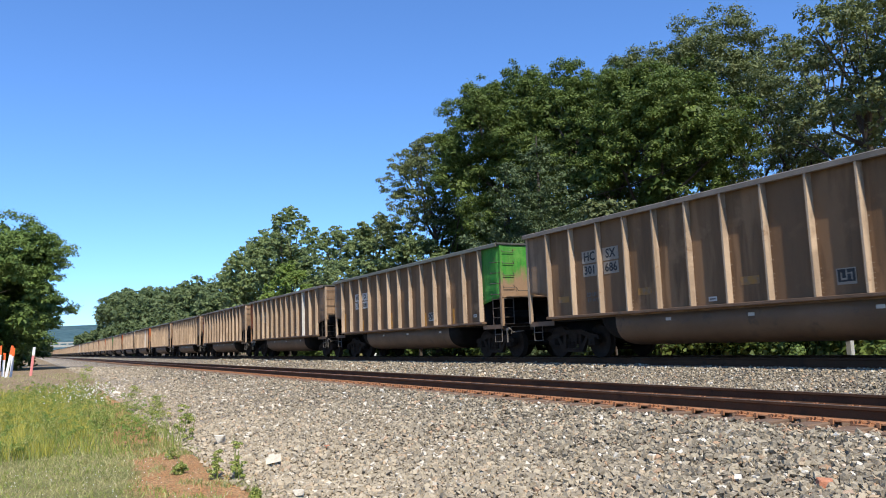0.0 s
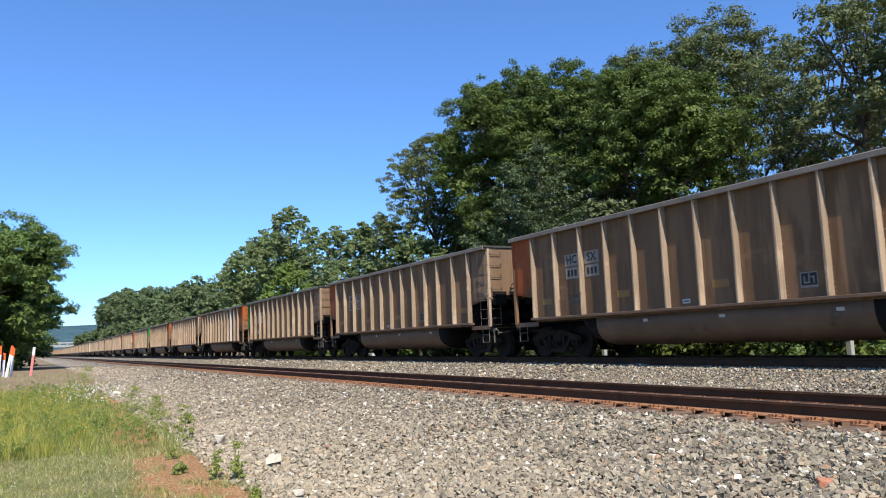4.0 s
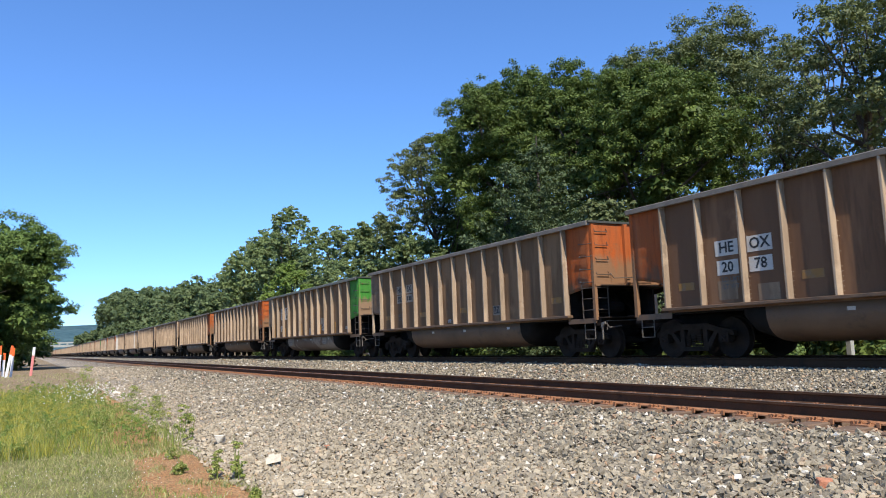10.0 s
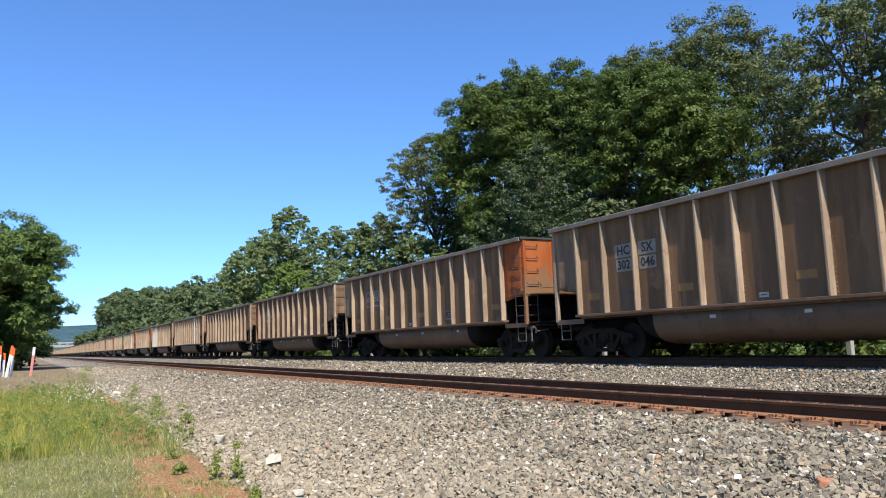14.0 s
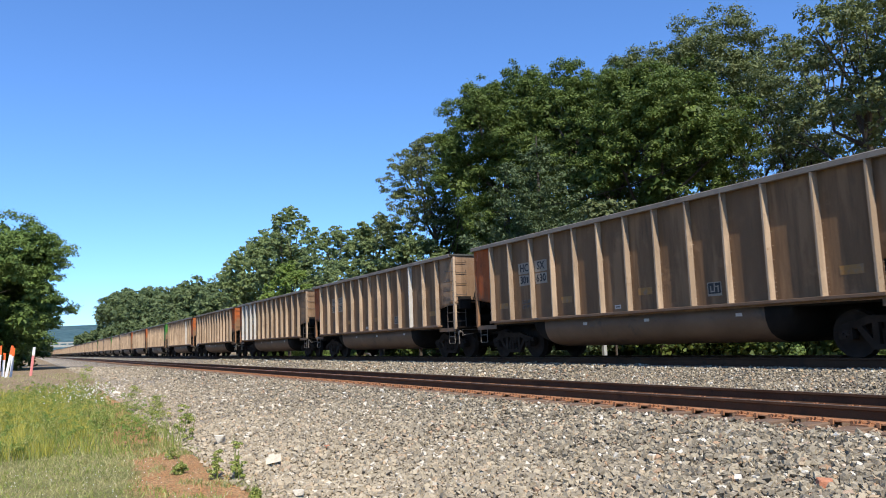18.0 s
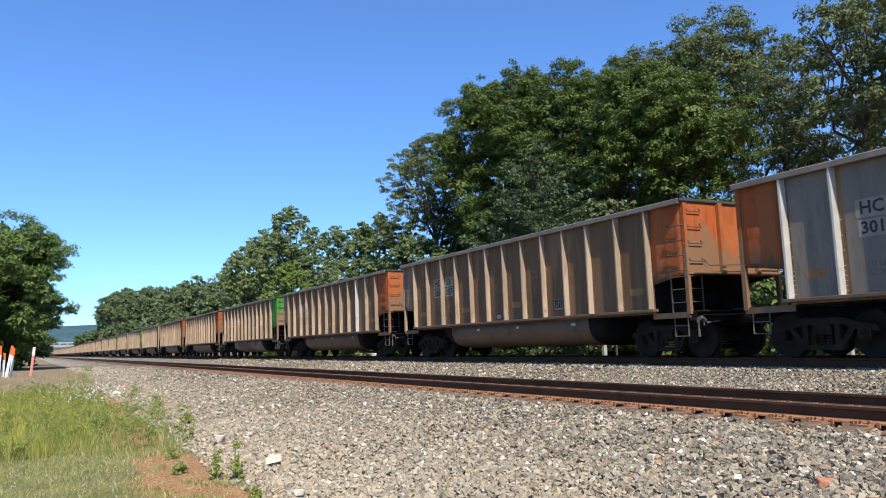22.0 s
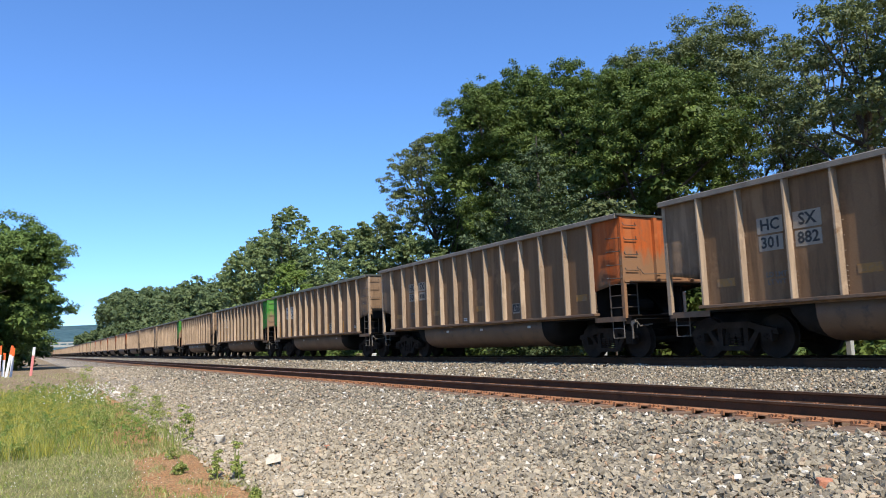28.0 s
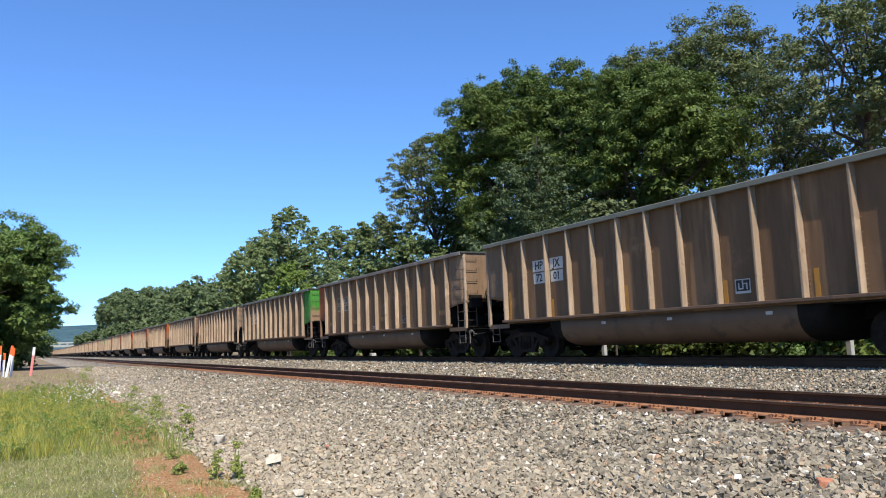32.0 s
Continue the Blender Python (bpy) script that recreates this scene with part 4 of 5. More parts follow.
def dress(car, idx, text, turn, rnd):
    """The plates, stencils and reflectors on the side that faces the camera. turn: takes the camera side to the car's own space."""
    hpj = text.startswith("HP")
    base, ink = (PLACARD, INK) if text[:2] in ("HP", "HE") else (PLACARD_GREY, INK)
    r = RIBS
    a, b, c, d = text.split()
    z1, z2 = (2.68, 2.32) if not text.startswith("HE") else (2.36, 1.94)
    for y, words_up, words_low in ((r[10] + 0.46, a, c), (r[9] + 0.64, b, d)):
        for z, w, h, text_now in ((z1, 0.60, 0.33, words_up), (z2, 0.56, 0.31, words_low)):
            size = 0.32 if z == z1 else 0.31
            plate_with_words(car, turn, y, z, w, h, text_now, size, base, ink)
    if hpj:
        # load limits
        lim = idx in (4, 8, 17) and part("placard", patch(0.58, 0.34, PLACARD), car, "grimy white stencil plate", at=turn @ Matrix.Translation((-SKIN, r[10] + 0.50, 1.66)))
        for k, line in enumerate(("LD LMT", "LT WT") if lim else ()):
            part("letter", words(line, 0.13, INK_FADED), lim, at=Matrix.Translation((-0.004, 0.02, 0.07 - 0.14 * k)) @ UPRIGHT)
        for k, h in ((11, 0.92), (9, 0.55), (6, 0.7), (3, 0.55), (1, 0.6)):
            part("reflector", patch(0.11, h, YELLOW_STRIP), car, "upright yellow reflector", at=turn @ Matrix.Translation((-SKIN, r[k] + 0.90, SILL + 0.06 + h / 2)))
    else:
        for k in (11, 8, 5, 0):
            part("reflector", patch(0.46, 0.17, YELLOW), car, "faded yellow reflector", at=turn @ Matrix.Translation((-SKIN, r[k] + 0.52, SILL + 0.56)))
        for k, line in enumerate(("LD LMT", "LT WT")):
            part("letter", words(line, 0.14, INK_FADED), car, "faded stencil line", at=turn @ Matrix.Translation((-SKIN, r[10] + 0.40, SILL + 0.62 - 0.15 * k)) @ UPRIGHT)
    # the stencil block near the other end
    block = part("placard", patch(0.38, 0.30, INK), car, "dark stencil block with a pale frame", at=turn @ Matrix.Translation((-SKIN, r[1 if text.startswith("HE") else 3] + 0.45, SILL + 0.45)))
    trim = PLACARD if hpj else PLACARD_GREY
    for y, z, w, h in ((0, 0.14, 0.38, 0.02), (0, -0.125, 0.38, 0.05), (0.18, 0, 0.02, 0.30), (-0.18, 0, 0.02, 0.30), (0.0, 0.03, 0.025, 0.18), (0.10, 0.0, 0.025, 0.14), (-0.10, 0.0, 0.025, 0.14), (0.05, -0.05, 0.1, 0.03), (-0.05, 0.05, 0.1, 0.02)):
        part("bar", patch(w, h, trim), block, at=(-0.004, y, z))
    small = part("placard", patch(0.22, 0.10, PLACARD), car, "small pale plate", at=turn @ Matrix.Translation((-SKIN, r[0 if hpj else 6] + 0.5, SILL + (0.34 if hpj else 0.24))))
    part("bar", patch(0.16, 0.03, INK_FADED), small, at=(-0.004, 0, 0))
    for y in (-3.1, -0.4, 1.9):
        part("placard", patch(0.16, 0.07, PLACARD), car, "small pale tub plate", at=turn @ Matrix.Translation((-1.508, y, 0.93)))
    if text.startswith("HE"):
        for k, z, w, h, mat in ((9, 0.20, 0.5, 0.34, BODY_TAN), (6, 0.26, 0.3, 0.4, PLACARD_GREY), (5, 0.14, 0.4, 0.24, BODY_TAN), (2, 0.36, 0.7, 0.5, BODY_TAN), (1, 0.72, 0.6, 0.22, YELLOW_STRIP), (10, 0.3, 0.5, 0.4, BODY_TAN)):
            part("paint_patch", patch(w, h, mat), car, "painted-out patch", at=turn @ Matrix.Translation((-WIDE - 0.0145, r[k] + 0.5, SILL + 0.1 + z)))
    if idx == 14:
        for k in (10, 11):
            part("bare_sheet", patch(0.92, TOP - SILL - 0.14, BODY_SILVER), car, "bare silvery aluminium sheet", at=turn @ Matrix.Translation((-WIDE - 0.0125, r[k] + 0.515, (TOP + SILL) / 2 - 0.03)))
    # painted-out lettering
    if idx in (8, 17):
        part("paint_patch", patch(0.72, 0.30, PLACARD_GREY), car, "painted-out patch with faint stencil", at=turn @ Matrix.Translation((-WIDE - 0.0145, r[3] + 0.5, SILL + 0.78)))
        part("paint_patch", patch(0.46, 0.34, PLACARD_GREY), car, "painted-out patch", at=turn @ Matrix.Translation((-WIDE - 0.0145, r[5] + 0.45, SILL + 0.30)))
    if idx in (8, 17):
        for y, w, h in ((3.2, 0.7, 0.36), (-2.5, 0.6, 0.32)):
            plate = part("placard", patch(w, h, PLACARD_GREY), car, "worn pale plate on the tub", at=turn @ Matrix.Translation((-1.505, y, 0.84)))
            for k in range(3):
                part("bar", patch(w * 0.66, 0.022, INK_FADED), plate, at=(-0.004, 0, 0.09 - 0.09 * k))
    # the end that faces the camera carries a white plate on some cars
    if CARS[idx][1] == "far":
        part("placard", made(lambda bm: box(bm, -0.20, 0.20, -0.004, 0.004, -0.08, 0.08), "placard", PLACARD), car, "small white plate on the end", at=pose(0, 0, 0, 0, 0, 180) @ Matrix.Translation((1.12, -HALF - 0.018, 3.36)))
    elif hpj:
        plate = part("placard", made(lambda bm: box(bm, -0.22, 0.22, -0.004, 0.004, -0.24, 0.24), "placard", PLACARD), car, "white stencil plate on the end", at=Matrix.Translation((1.15, -HALF - 0.018, 3.12)))
        for k in range(4):
            part("bar", made(lambda bm: box(bm, -0.16, 0.16, -0.003, 0.003, -0.02, 0.02), "bar", INK_FADED), plate, at=(0, -0.005, 0.15 - 0.1 * k))


def build_train():
    train = {}
    rnd = random.Random(8)
    flip = pose(0, 0, 0, 0, 0, 180)
    near, far = gondola(True), None
    for idx in range(-1, 53):
        if idx <= 25:
            car = near if idx == -1 else copy_thing(near, Matrix())
        else:
            car = gondola(False) if far is None else copy_thing(far, Matrix())
            far = far or car
        train[idx] = car
        colour, end, body, text = CARS.get(idx) or (rnd.choice("oooog"), "near", rnd.choice((BODY, BODY_TAN, BODY_TAN)), "")
        paint, paint_end = (GREEN, GREEN_END) if colour == "g" else (ORANGE_SIDE, ORANGE)
        tagged(car, "%s coal gondola with a faded %s end" % ("reddish brown dusty" if body is BODY_RED else "half-bare silvery and brown" if idx == 14 else "tan dusty steel" if body is BODY_TAN else "dusty brown steel", "green" if colour == "g" else "orange"), "gondola car", "coal gondolas of the train")
        for ob in car.children:
            kind = ob.name.split(".")[0]
            painted = ob.matrix_basis.translation.y < -6 if kind in ("end_wall", "end_post", "corner_post") else False
            if kind == "end_panel":
                painted = ob.matrix_basis.to_3x3()[0][0] > 0
            if kind in ("side_wall", "rib", "side_sill", "end_wall", "end_post", "corner_post", "end_panel", "bay_sill"):
                ob.material_slots[0].link = "OBJECT"
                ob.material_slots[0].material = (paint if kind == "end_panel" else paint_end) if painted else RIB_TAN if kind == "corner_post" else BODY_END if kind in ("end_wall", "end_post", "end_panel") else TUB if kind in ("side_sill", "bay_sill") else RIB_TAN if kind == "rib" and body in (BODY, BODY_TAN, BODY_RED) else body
            if kind == "tub" and idx in (8, 17):
                ob.material_slots[0].link = "OBJECT"
                ob.material_slots[0].material = TUB_SMEARED
            if kind == "top_chord" and colour == "g":
                ob.material_slots[0].link = "OBJECT"
                ob.material_slots[0].material = RIM_GREEN
            if kind == "rib" and idx in BARE_RIB and abs(ob.matrix_basis.translation.y - RIBS[BARE_RIB[idx]]) < 0.1:
                ob.material_slots[0].material = BRIGHT
            if kind == "rib" and idx == 14 and ob.matrix_basis.translation.y < -2.5:
                ob.material_slots[0].material = BRIGHT
    for idx in CARS:
        if CARS[idx][3]:
            dress(train[idx], idx, CARS[idx][3], flip if CARS[idx][1] == "far" else Matrix(), rnd)
    return train


# ---- trees ----


def leafage(rng, lobes, count, size, droop=0.25):
    """Small folded leaves over round clumps: lobes is an array of (x, y, z, radius)."""
    weight = lobes[:, 3] ** 2
    pick = rng.choice(len(lobes), count, p=weight / weight.sum())
    d = rng.normal(size=(count, 3))
    d /= np.linalg.norm(d, axis=1)[:, None]
    d[:, 2] = np.where(d[:, 2] < -0.35, -d[:, 2] * 0.6, d[:, 2])
    r = lobes[pick, 3] * (0.3 + 0.62 * rng.random(count) ** 0.6 + rng.exponential(0.13, count))
    c = lobes[pick, :3] + d * r[:, None] * np.array((1, 1, 0.8))
    nrm = d * 0.95 + rng.normal(0, 0.42, (count, 3)) + np.array((0, 0, 0.5))
    nrm /= np.linalg.norm(nrm, axis=1)[:, None]
    u = np.cross(nrm, rng.normal(size=(count, 3)))
    u /= np.linalg.norm(u, axis=1)[:, None] + 1e-9
    w = np.cross(nrm, u)
    s = size * rng.uniform(0.6, 1.3, count)[:, None]
    tip = c + u * s - np.array((0, 0, droop)) * s
    verts = np.stack([c - u * s * 0.6 + w * s * 0.6, tip, c - u * s * 0.5 - w * s * 0.6], axis=1).reshape(-1, 3)
    faces = np.arange(count * 3).reshape(-1, 3)
    return verts, faces


def tufted(rng, lobes, count=9):
    """Breaks every clump up into tufts over its upper side."""
    n = len(lobes) * count
    d = rng.normal(size=(n, 3))
    d[:, 2] += 0.35
    d /= np.linalg.norm(d, axis=1)[:, None]
    big = np.repeat(lobes, count, axis=0)
    r = big[:, 3] * rng.uniform(0.24, 0.46, n) * (9 / count) ** 0.5
    return np.concatenate([big[:, :3] + d * (big[:, 3] * rng.uniform(0.6, 1.02, n))[:, None], r[:, None]], axis=1)


def limbs(root, rng, lobes, height, bend, trunk, count):
    for x, y, z, r in lobes[1:count + 1]:
        h0 = max(height * 0.15, min(z * 0.8, z - rng.uniform(0.12, 0.32) * height))
        k = h0 / (height * 0.8)
        a = Vector((bend[1][0] * k, bend[1][1] * k, h0))
        b = Vector((x, y, z))
        mid = (a + b) / 2 + Vector((0, 0, -0.04 * height)) + Vector(rng.normal(0, 0.025 * height, 3))
        bm = bmesh.new()
        tube(bm, (a, mid, b), trunk * 0.34, 6, trunk * 0.08)
        for _ in range(3):
            c = b + Vector(rng.normal(0, r * 0.4, 3))
            tube(bm, (mid.lerp(b, 0.5), (mid + c) / 2 + Vector((0, 0, 0.1 * r)), c), trunk * 0.12, 4, trunk * 0.04)
        part("limb", solid("limb", bm, BARK), root)


def tree(name, label, base, height, crown, leaf, seed, lobes=46, leaves=16000, size=0.16, trunk=0.28, low=0.3, top=1.0, lump=(0.16, 0.32), inner=0.3, branch=9, dense=1.0, fine=1.2, tufts=9, category="tree", group=""):
    """A tree at base. crown: its radii along x and y; low: the crown's foot as a share of the height; top: how far it narrows above; lump: the clumps' sizes."""
    rng = np.random.default_rng(seed)
    root = thing(name, label, category, base, group)
    rx, ry = crown
    rz = height * (1 - low) / 2
    cz = height * low + rz
    cl = []
    for k in range(lobes):
        d = rng.normal(size=3)
        d[2] = abs(d[2]) if rng.random() < 0.45 else d[2]
        d /= np.linalg.norm(d)
        if k < 7:
            d = np.array(((0, 0, 1), (0, 1, 0.15), (0, -1, 0.15), (0, 0.6, 0.8), (0, -0.6, 0.8), (-0.5, 0.2, 0.85), (-0.6, -0.5, 0.6))[k])
        r = min(rx, ry, rz) * rng.uniform(*lump)
        f = 1 - 0.7 * r / min(rx, ry, rz) if rng.random() > inner or k < 7 else rng.uniform(0.2, 0.7)
        f *= rng.uniform(0.88, 1.06)
        slim = 1.0 if d[2] < 0 else 1 - (1 - top) * d[2]
        cl.append((d[0] * rx * f * slim, d[1] * ry * f * slim, cz + d[2] * rz * f, r))
    cl = np.array(cl)
    bend = rng.normal(0, 0.02 * height, (3, 2))
    bm = bmesh.new()
    tube(bm, [(0, 0, -0.5), (bend[0][0] * 0.3, bend[0][1] * 0.3, height * 0.25), (bend[1][0] * 0.6, bend[1][1] * 0.6, height * 0.5), (bend[2][0], bend[2][1], height * 0.74)], trunk, 9, trunk * 0.3)
    part("trunk", solid("trunk", bm, BARK), root, "dark grey-brown bark")
    limbs(root, rng, cl, height, bend, trunk, branch)
    v, f = leafage(rng, tufted(rng, cl, tufts), int(leaves * fine * fine), size * 1.02 / fine)
    inside = cl * np.array((0.9, 0.9, 0.98, 0.62))
    v2, f2 = leafage(rng, inside, int(leaves * dense / 4) + 4, size * 1.7)
    part("crown", soup("crown", np.concatenate([v, v2]), np.concatenate([f, f2 + len(v)]), LEAF[leaf]), root, "clumped green leaves")
    return root


def pine(base, height, spread_r, seed):
    """A pine: tiers of drooping boughs on one straight trunk."""
    rng = np.random.default_rng(seed)
    root = thing("pine_tree", "dark bluish green pine in front of the oaks", "tree", base)
    part("trunk", made(lambda bm: tube(bm, ((0, 0, -0.5), (0, 0, height * 0.5), (0, 0, height)), 0.22, 8, 0.03), "trunk", BARK), root, "dark bark")
    cl = []
    z = 0.8
    while z < height - 0.3:
        reach = spread_r * (1 - z / height) ** 0.75 + 0.15
        n = max(4, int(9 * reach / spread_r) + 2)
        for k in range(n):
            a = rng.uniform(0, math.tau)
            droop = rng.uniform(0.05, 0.3)
            for j in (0.25, 0.45, 0.62, 0.78, 0.9, 1.02):
                rr = reach * j * rng.uniform(0.92, 1.08)
                b = a + rng.normal(0, 0.10)
                cl.append((rr * math.cos(b), rr * math.sin(b), z - droop * rr + 0.42 * reach * j ** 3 + rng.normal(0, 0.06), (0.21 + 0.08 * reach) * (1.25 - 0.6 * j)))
        z += 0.5
    cl = np.array(cl)
    v, f = leafage(rng, cl, 98000, 0.085, -0.5)
    part("crown", soup("crown", v, f, LEAF["pine"]), root, "tufted needle boughs")


def undergrowth(name, label, leaf, spots, seed, leaves, size):
    """A low tangle of leaves: spots is a list of (x, y, z, radius, height)."""
    rng = np.random.default_rng(seed)
    cl = []
    for x, y, z, r, h in spots:
        for _ in range(6):
            cl.append((x + rng.normal(0, r * 0.5), y + rng.normal(0, r * 0.5), z + abs(rng.normal(0, h * 0.4)), r * rng.uniform(0.3, 0.6)))
    v, f = leafage(rng, np.array(cl), leaves, size)
    tagged(new(name, soup(name, v, f, LEAF[leaf])), label, "bushes", kind="stuff")


def build_trees():
    # the oaks behind the train
    oak = dict(lump=(0.16, 0.34), inner=0.25, fine=1.42)
    tree("oak_tree", "tall spreading dark green oak behind the tracks", (29.5, 44.0, -0.45), 21.3, (5.5, 7.8), "oak", 11, 95, 62000, 0.122, 0.38, 0.26, 0.85, **oak, dense=0.6)
    tree("oak_tree", "tall spreading dark green oak behind the tracks", (29.8, 35.8, -0.45), 18.5, (5.0, 7.4), "oak", 22, 80, 50000, 0.115, 0.36, 0.26, 0.9, **oak, dense=0.6)
    tree("oak_tree", "tall spreading dark green oak behind the tracks", (28.5, 28.4, -0.45), 15.8, (4.6, 6.6), "oak", 21, 84, 50000, 0.115, 0.36, 0.20, 0.9, **oak, dense=0.6)
    tree("oak_tree", "tall old oak with greyish green crown", (37.5, 33.4, -0.45), 21.8, (6.2, 9.0), "dry_oak", 12, 76, 54000, 0.122, 0.4, 0.2, 1.0, **oak, dense=0.25)
    tree("oak_tree", "tall old oak with greyish green crown", (36, 26.0, -0.45), 17.0, (5.0, 5.2), "dry_oak", 24, 40, 13000, 0.122, 0.36, 0.15, 0.9, branch=16, **oak, dense=0.12)
    tree("oak_tree", "sparse greyish green oak with bare limbs", (32, 19.0, -0.45), 16.4, (5.0, 4.4), "dry_oak", 13, 40, 16000, 0.115, 0.36, 0.2, 0.9, (0.15, 0.30), 0.3, 16, dense=0.1, fine=1.3)
    tree("oak_tree", "sparse greyish green oak with bare limbs", (29, 12.6, -0.45), 16.5, (4.5, 5.0), "dry_oak", 14, 40, 16000, 0.115, 0.33, 0.2, 0.9, (0.15, 0.30), 0.3, 14, dense=0.1, fine=1.3)
    tree("oak_tree", "oak with thin lower branches against the sky", (28.5, 53.0, -0.45), 19.0, (5.0, 6.4), "dry_oak", 15, 90, 27000, 0.122, 0.3, 0.08, 0.85, (0.13, 0.25), 0.3, 16, dense=0.1, fine=1.3)
    tree("oak_tree", "dark green oak filling in beneath its taller neighbours", (31.5, 51.5, -0.45), 13.0, (4.5, 5.0), "oak", 25, 66, 22000, 0.122, 0.3, 0.05, 1.0, **oak)
    tree("oak_tree", "dark green oak filling in beneath its taller neighbours", (38, 22.0, -0.45), 11.0, (5.0, 8.0), "dry_oak", 28, 60, 6000, 0.144, 0.3, 0.03, 1.0, **oak, dense=0.1)
    tree("oak_tree", "dark green oak filling in beneath its taller neighbours", (40, 40.0, -0.45), 16.0, (5.0, 9.0), "oak", 29, 60, 9000, 0.144, 0.3, 0.03, 1.0, **oak, dense=0.2)
    tree("oak_tree", "dark green oak in the shade behind the pine", (34.5, 50.0, -0.45), 15.5, (4.5, 7.0), "oak", 50, 60, 15000, 0.15, 0.3, 0.1, 1.0, **oak, dense=0.8)
    tree("oak_tree", "dark green oak in the shade behind the pine", (36, 43.0, -0.45), 13.5, (4.0, 6.0), "oak", 51, 50, 10000, 0.15, 0.3, 0.1, 1.0, **oak, dense=0.8)
    pine((22.3, 30.2, -0.45), 11.6, 6.0, 26)
    tree("sumac_shrub", "light green sumac shrub behind the train", (20.0, 22.6, -0.45), 6.9, (1.6, 2.4), "dry_oak", 27, 30, 6000, 0.13, 0.05, 0.3, 0.8, branch=6, category="shrub")
    # the greener trees down the line
    ash = dict(lump=(0.10, 0.21), inner=0.25, dense=0.4, fine=1.6, tufts=14)
    tree("ash_tree", "tall bright green ash with feathery leaves", (30, 110, -0.45), 18.6, (7.0, 13.5), "walnut", 16, 150, 26000, 0.26, 0.35, 0.05, 0.85, **ash)
    tree("ash_tree", "tall bright green ash with feathery leaves", (30, 96, -0.45), 20.4, (5.0, 7.0), "walnut", 46, 130, 19000, 0.22, 0.3, 0.05, 0.75, **ash)
    tree("ash_tree", "light green feathery ash beside the line", (31, 83, -0.45), 15.8, (4.0, 5.8), "walnut", 17, 110, 17000, 0.17, 0.25, 0.05, 0.7, **ash)
    tree("young_tree", "young light green leafy tree close to the tracks", (24, 78, -0.45), 10.4, (3.5, 7.5), "young", 18, 90, 18000, 0.16, 0.2, 0.05, 0.6, **ash)
    tree("maple_tree", "round green maple behind the train", (26, 58.5, -0.45), 12.5, (4.0, 7.4), "walnut", 19, 120, 29000, 0.145, 0.25, 0.05, 0.7, **ash)
    tree("maple_tree", "low green maple beneath the oaks", (25.6, 50.5, -0.45), 9.6, (3.4, 5.0), "walnut", 48, 80, 17000, 0.14, 0.16, 0.03, 0.8, **ash)
    rnd = random.Random(4)
    for x, y, h, rx, ry in ((36, 150, 17, 9, 16), (34, 185, 18, 9, 18), (38, 225, 20, 10, 24), (36, 270, 23, 10, 28), (40, 320, 28, 12, 32), (36, 375, 31, 12, 34), (44, 440, 36, 13, 40), (46, 520, 36, 14, 44),
                            (27, 128, 10.5, 5, 10), (26, 160, 9.5, 5, 12), (27, 200, 10, 5, 16), (27, 250, 11, 6, 20), (28, 310, 12, 6, 24), (28, 380, 13, 7, 28), (26, 460, 13, 7, 30)):
        tree("woodland_tree", "distant round-headed woodland tree beside the line", (x, y, -0.45), h, (rx, ry), "far", rnd.randint(100, 999), 70, 5200, min(1.0, 0.28 + y / 700), 0.3, 0.03, 0.85, branch=2, group="woods beside the line")
    # the camera's side of the line
    tree("leafy_tree", "shaggy dark green tree overhanging the ballast", (-4.0, 63, -0.1), 12.0, (7.3, 7.0), "hedge", 30, 150, 56500, 0.140, 0.3, 0.03, 0.95, (0.14, 0.28), fine=1.4)
    tree("leafy_tree", "shaggy dark green tree at the ground's edge", (-9.5, 60, -0.1), 12.8, (5.0, 6.0), "hedge", 31, 80, 24500, 0.160, 0.3, 0.04, 0.95, (0.14, 0.28))
    # mostly hidden; stands where its shadow reaches the ballast
    tree("leafy_tree", "dark green tree behind the overhanging one", (-3.6, 84, -0.1), 11.0, (7.0, 8.0), "hedge", 32, 60, 13500, 0.192, 0.3, 0.02, 0.9)
    tree("leafy_tree", "green trackside tree at the curve", (-4.0, 150, -0.1), 9.0, (5.5, 12.0), "far", 33, 50, 7000, 0.34, 0.2, 0.02, 0.9)
    tree("leafy_tree", "green trackside tree at the curve", (-6.0, 260, -0.1), 9.0, (8.0, 20.0), "far", 34, 50, 6000, 0.5, 0.2, 0.02, 0.9)
    tree("leafy_tree", "green trackside tree at the curve", (-2.0, 400, -0.1), 8.0, (12.0, 30.0), "far", 35, 50, 6000, 0.7, 0.2, 0.02, 0.9)
    # added tree, shades the ballast and the overhanging tree's foot
    tree("leafy_tree", "low dark green tree added to shade the ballast", (-1.2, 69, -0.1), 7.5, (3.4, 4.0), "hedge", 36, 60, 12000, 0.16, 0.2, 0.0, 0.9, (0.2, 0.36))
    undergrowth("undergrowth", "sunlit green weeds and brush behind the far track", "hedge", [(rnd.uniform(18.6, 21), 4 + 0.9 * k, -0.45, rnd.uniform(0.4, 0.8), rnd.uniform(0.2, 0.8)) for k in range(80) if noise.noise((0.0, k * 0.35, 4.0)) > 0.0], 41, 24000, 0.065)
    undergrowth("brush", "dark brush beneath the woods", "oak", [(rnd.uniform(27.5, 34), 2 + 0.75 * k, -0.45, rnd.uniform(1.5, 2.6), rnd.uniform(2.5, 5.5)) for k in range(150)], 42, 120000, 0.165)
